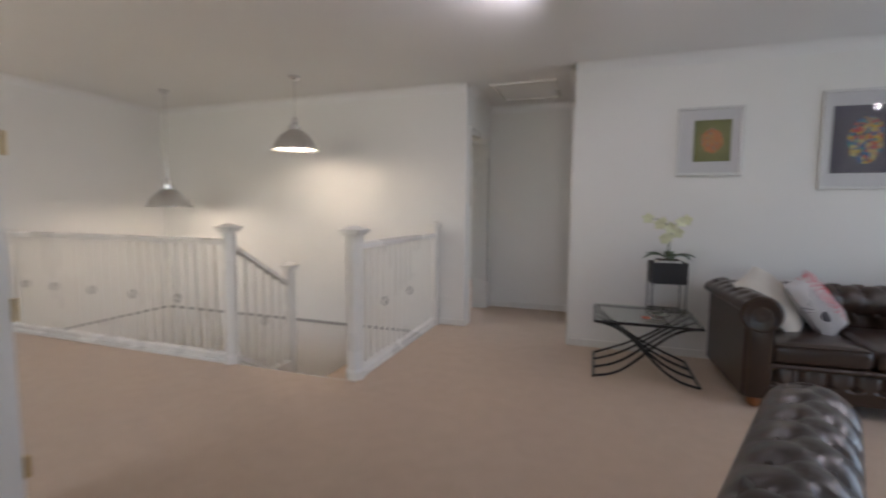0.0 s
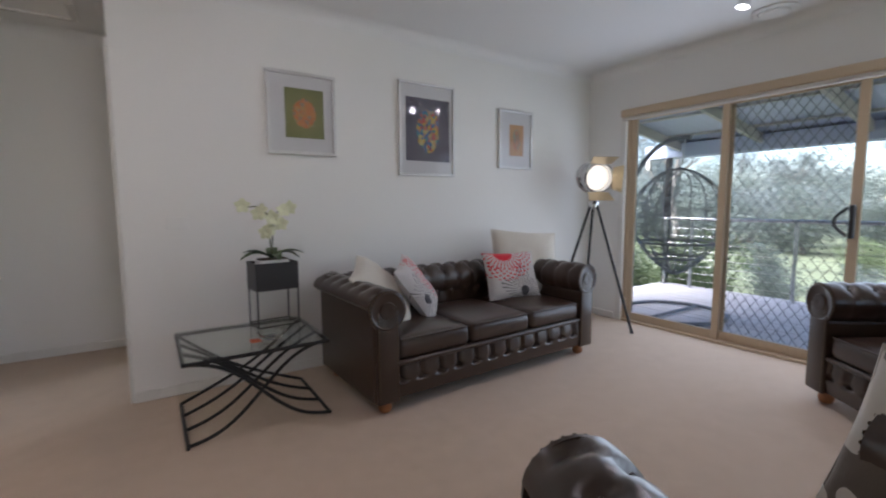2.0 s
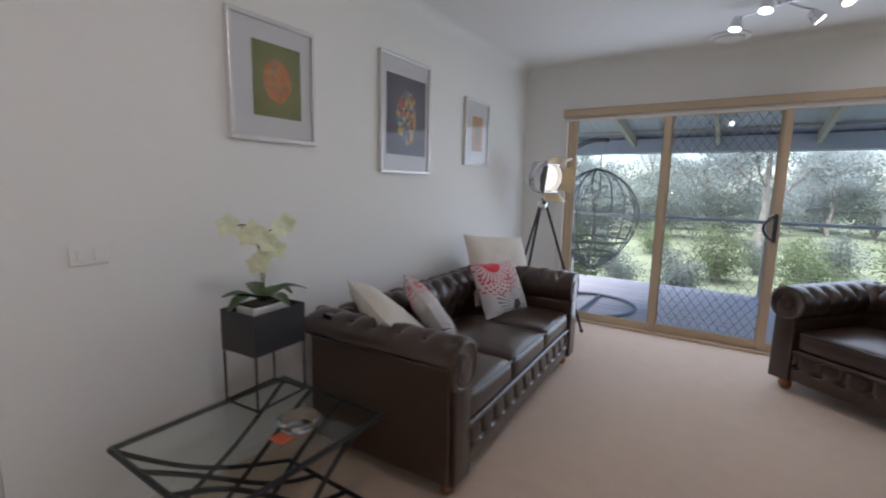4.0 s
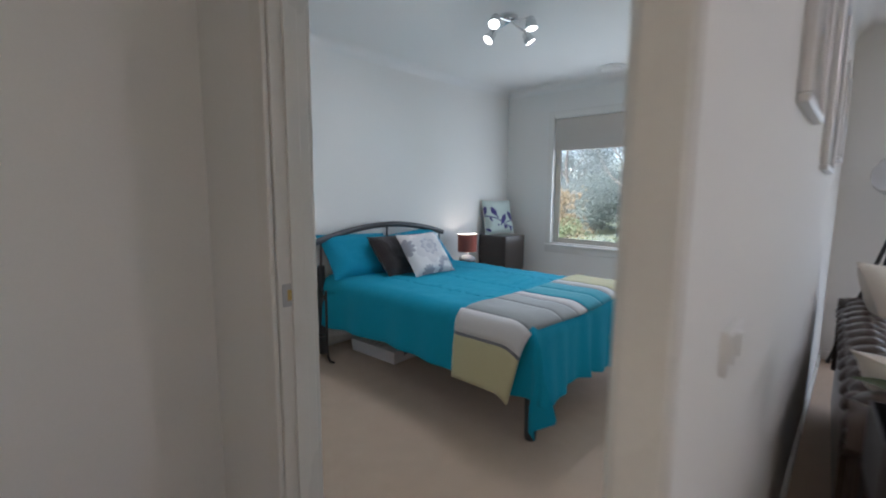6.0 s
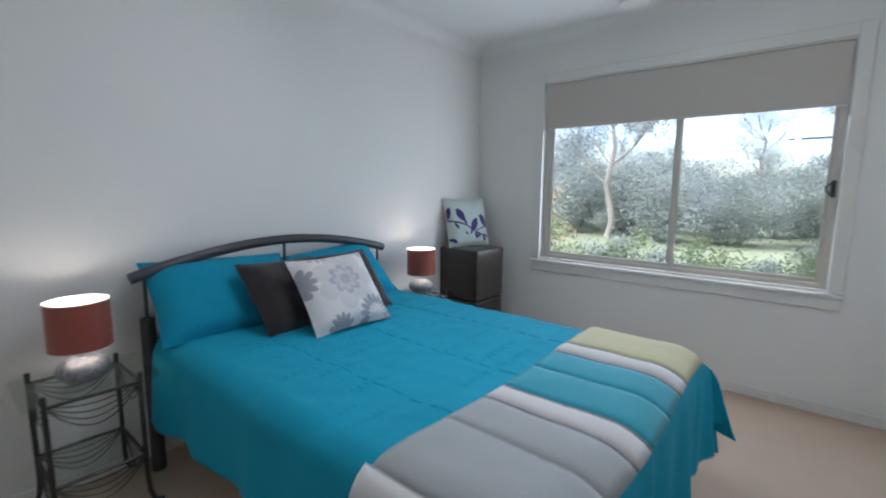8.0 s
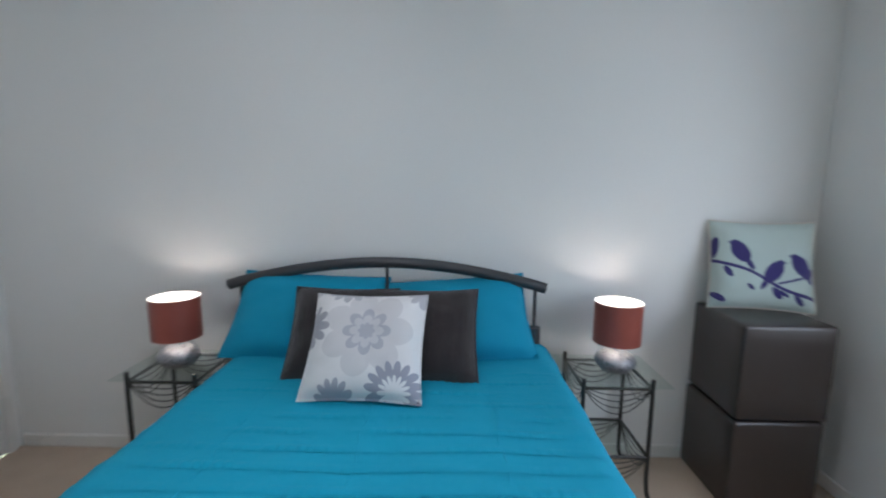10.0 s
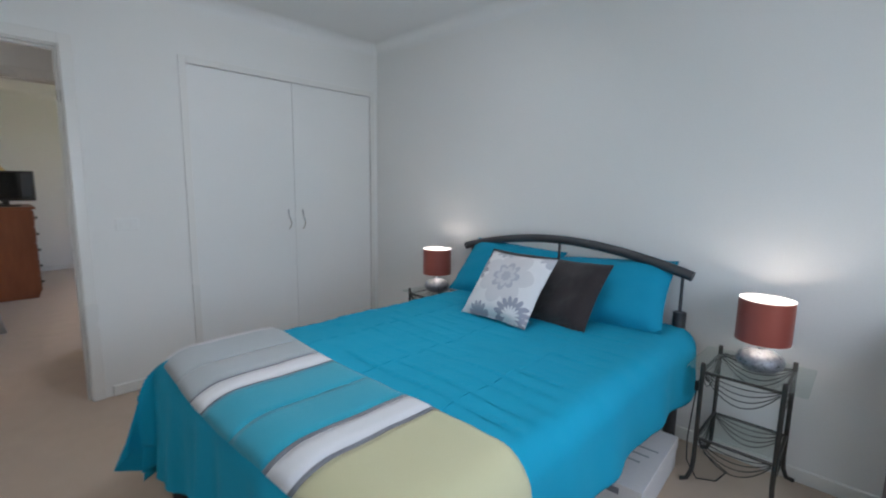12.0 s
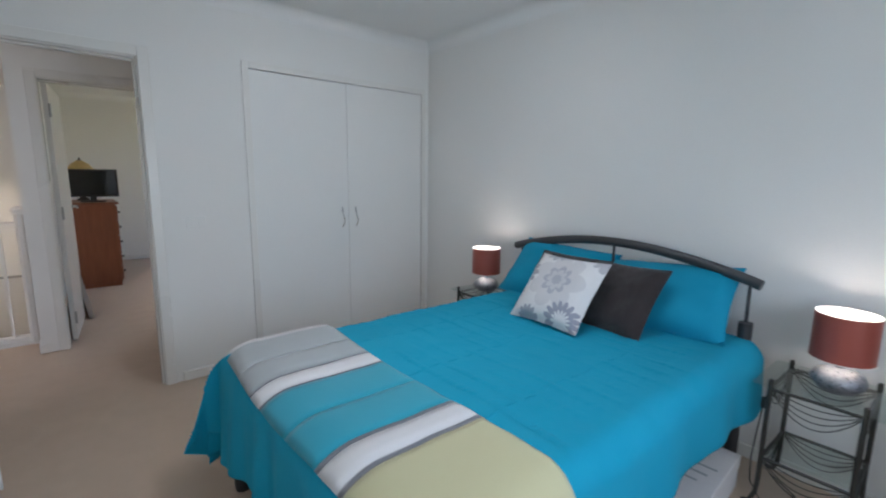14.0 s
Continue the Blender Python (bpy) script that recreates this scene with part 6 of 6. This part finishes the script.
part("base_ring", one_tube([(0.52 * math.cos(a), 0.5 * math.sin(a), 0.022) for a in (2 * math.pi * k / 40 for k in range(40))], 0.02, 10, True), WICKER, eg, "", True)
part("cross_bar", one_tube([(-0.5, 0.0, 0.022), (0.5, 0.0, 0.022)], 0.018, 8), WICKER, eg, "", True)
part("brace", one_tube([(-0.15, 0.48, 0.022), (-0.1, 0.62, 0.6)], 0.018, 8), WICKER, eg, "", True)
part("stand_pole", one_tube([(0.0, 0.5, 0.022), (0.0, 0.58, 0.35)] + arc(lambda s: (0.0, 0.0 + 0.62 * math.cos(s * 1.75), 1.0 + 0.88 * math.sin(s * 1.75)), 18), 0.024, 10), WICKER, eg, "", True)
part("chain", one_tube([(0, -0.05, 1.86), (0, -0.02, 1.58)], 0.008, 6), STEEL, eg, "", True)
RE = lambda z: 0.46 * math.sin(math.pi * min(1.0, max(0.0, (1.57 - z) / 1.14)) ** 0.86) ** 0.72


def egg(a, z):
    r = RE(z)
    return (r * math.cos(a), r * math.sin(a), z)


b = bmesh.new()
for k in range(16):
    a = 2 * math.pi * k / 16
    if 3.3 < a < 4.4:
        continue
    tube(b, arc(lambda s: egg(a + 0.25 * math.sin(3 * s), 1.57 - 1.13 * s), 22), 0.0075, 5)
bk = part("basket_ribs", b, WICKER, eg, "", True)
b = bmesh.new()
rg = random.Random(8)
for k in range(260):
    a, z = rg.uniform(4.5, 9.5), rg.uniform(0.45, 1.5)
    da, dz = rg.uniform(0.6, 1.6), rg.uniform(-0.25, 0.25)
    tube(b, arc(lambda s: egg(a + da * s, min(1.55, max(0.44, z + dz * s))), 9), 0.0023, 4)
part("wicker_weave", b, WICKER, bk)
for z in (0.78, 0.62):
    part("rim_band", one_tube([egg(2 * math.pi * k / 40, z) for k in range(40)], 0.011, 8, True), WICKER, bk, "", True)


# ---- plants outside ----
def leaf_cloud(rg, centres, per, spread_, size, narrow):
    """Many small leaf blades round the centres, as one mesh."""
    vs, fs = [], []
    for c, rad in centres:
        for _ in range(per):
            d = Vector((rg.gauss(0, 1), rg.gauss(0, 1), rg.gauss(0, 0.7)))
            p = Vector(c) + d * rad * spread_
            a = Vector((rg.uniform(-1, 1), rg.uniform(-1, 1), rg.uniform(-1, 0.5))).normalized()
            s = a.orthogonal().normalized() * size * narrow * rg.uniform(0.6, 1.2)
            a = a * size * rg.uniform(0.6, 1.3)
            n = len(vs)
            vs += [p - a, p + s, p + a, p - s]
            fs.append((n, n + 1, n + 2, n + 3))
    return vs, fs


def cloud_part(name, vs, fs, material, parent):
    me = bpy.data.meshes.new(name)
    me.from_pydata(vs, [], fs)
    me.materials.append(material)
    ob = new(name, me)
    ob.parent = parent
    return ob


def gum(seed, height, label):
    rg = random.Random(seed)
    t = thing("gum_tree", label, "tree", pose(60, 60, -0.6), "garden gum trees")
    b, ends = bmesh.new(), []
    base = [Vector((0.25 * noise.noise(Vector((k * 0.5, seed, 0))), 0.25 * noise.noise(Vector((k * 0.5, seed, 5))), height * 0.62 * k / 7)) for k in range(8)]
    tube(b, base, 0.16, 9, taper=0.07)
    for k in range(9):
        p = base[rg.randint(3, 7)]
        a = rg.uniform(0, 6.28)
        ln = height * rg.uniform(0.18, 0.36)
        q = p + Vector((math.cos(a) * ln * 0.75, math.sin(a) * ln * 0.75, ln * rg.uniform(0.5, 1.0)))
        mid = p.lerp(q, 0.5) + Vector((0, 0, -0.1 * ln))
        tube(b, [p, mid, q], 0.05, 6, taper=0.015)
        for _ in range(4):
            e = q + Vector((rg.gauss(0, 0.5), rg.gauss(0, 0.5), rg.gauss(0.1, 0.4))) * height * 0.09
            tube(b, [mid, q.lerp(e, 0.5), e], 0.018, 4, taper=0.006)
            ends.append((e, height * rg.uniform(0.035, 0.07)))
    part("trunk", b, BARK, t, "pale mottled trunk and limbs", True)
    cloud_part("crown", *leaf_cloud(rg, ends, 250, 1.1, 0.08, 0.38), GUMLEAF, t)
    return t


def shrub(seed, label, material, height, size, name="shrub", n=60):
    rg = random.Random(seed)
    t = thing(name, label, "shrub", pose(60, 65, -0.6), "garden shrubs")
    b, ends = bmesh.new(), []
    for k in range(14):
        a, r = rg.uniform(0, 6.28), rg.uniform(0.1, 0.55) * height
        e = Vector((math.cos(a) * r, math.sin(a) * r, height * rg.uniform(0.35, 1.0)))
        tube(b, [(0, 0, 0), tuple(e * 0.5 + Vector((0, 0, 0.1 * height))), tuple(e)], 0.02, 5, taper=0.006)
        ends.append((e, height * rg.uniform(0.1, 0.2)))
        ends.append((e * 0.6, height * 0.16))
    part("stems", b, BARK, t)
    cloud_part("foliage", *leaf_cloud(rg, ends, n, 0.9, size, 0.4), material, t)
    return t


rg = random.Random(21)
gums = [gum(3, 9.0, "tall grey-green gum tree with pale bare limbs"), gum(8, 7.0, "grey-green gum tree with pale limbs")]
bushes = [shrub(5, "dense dark green bush in the garden", BUSHLEAF, 2.6, 0.06, n=260), shrub(6, "rounded grey-green native bush in the garden", GUMLEAF, 2.2, 0.055, n=260)]
limes = [shrub(7, "yellow-green garden shrub under the window", LIMELEAF, 1.25, 0.045, n=120), shrub(9, "leafy green garden shrub under the window", BUSHLEAF, 1.15, 0.042, n=120)]

blush = shrub(11, "orange-tipped garden shrub beside the slatted fence", ORANGELEAF, 1.25, 0.045, n=120)


def plant(kind, x, y, s):
    copy_thing(kind, pose(x, y, -0.55, 0, 0, rg.uniform(0, 360)) @ Matrix.Scale(s, 4))


for k in range(22):
    x = rg.uniform(22, 46)
    plant(gums[k % 2], x, -30 + 84 * (k + rg.random()) / 22, rg.uniform(0.55, 0.95))
for k in range(64):
    x = rg.uniform(19, 36)
    plant(bushes[k % 2], x, -26 + 70 * (k + rg.random()) / 64, rg.uniform(0.55, 0.95) * (0.6 + x / 40))
for k in range(14):
    plant(bushes[k % 2], rg.uniform(17.5, 25), 6.0 + 0.95 * k + rg.uniform(-0.4, 0.4), rg.uniform(0.75, 1.05))
for k in range(26):
    x = rg.uniform(44, 60)
    plant(bushes[k % 2], x, -40 + 120 * (k + rg.random()) / 26, rg.uniform(1.7, 2.5))
for k in range(15):
    plant(limes[k % 2], rg.uniform(8.6, 10.4), 5.6 + 0.62 * k + rg.uniform(-0.2, 0.2), rg.uniform(0.75, 1.15))
for k in range(12):
    plant(limes[k % 2], rg.uniform(10.5, 15.5), -2.5 + 0.75 * k, rg.uniform(0.55, 0.95))
for x, y, s in ((9.4, 3.9, 0.6), (9.8, 2.2, 0.7), (9.2, 0.6, 0.65), (9.9, 5.0, 0.6)):
    plant(limes[int(y) % 2], x, y, s)
plant(gums[0], 19.0, 11.8, 0.85)
plant(gums[1], 18.0, 2.5, 0.8)
for o in gums + bushes + limes:
    o.location = (rg.uniform(34, 44), rg.uniform(14, 24), -0.55)
blush.matrix_world = pose(13.4, 11.95, -0.55, 0, 0, 40) @ Matrix.Scale(1.45, 4)
fn = thing("slatted_fence", "white slatted fence beyond the garden shrubs", "fence", pose(12.2, 11.9, -0.5, 0, 0, 35))
for x in (-0.9, 0.0, 0.9):
    part("post", one_box(x - 0.04, x + 0.04, -0.04, 0.04, 0.0, 1.05, bevel=0.004), PLASTIC, fn)
for k in range(8):
    part("slat", one_box(-0.95, 0.95, -0.062, -0.041, 0.08 + 0.12 * k, 0.17 + 0.12 * k, bevel=0.003), PLASTIC, fn)
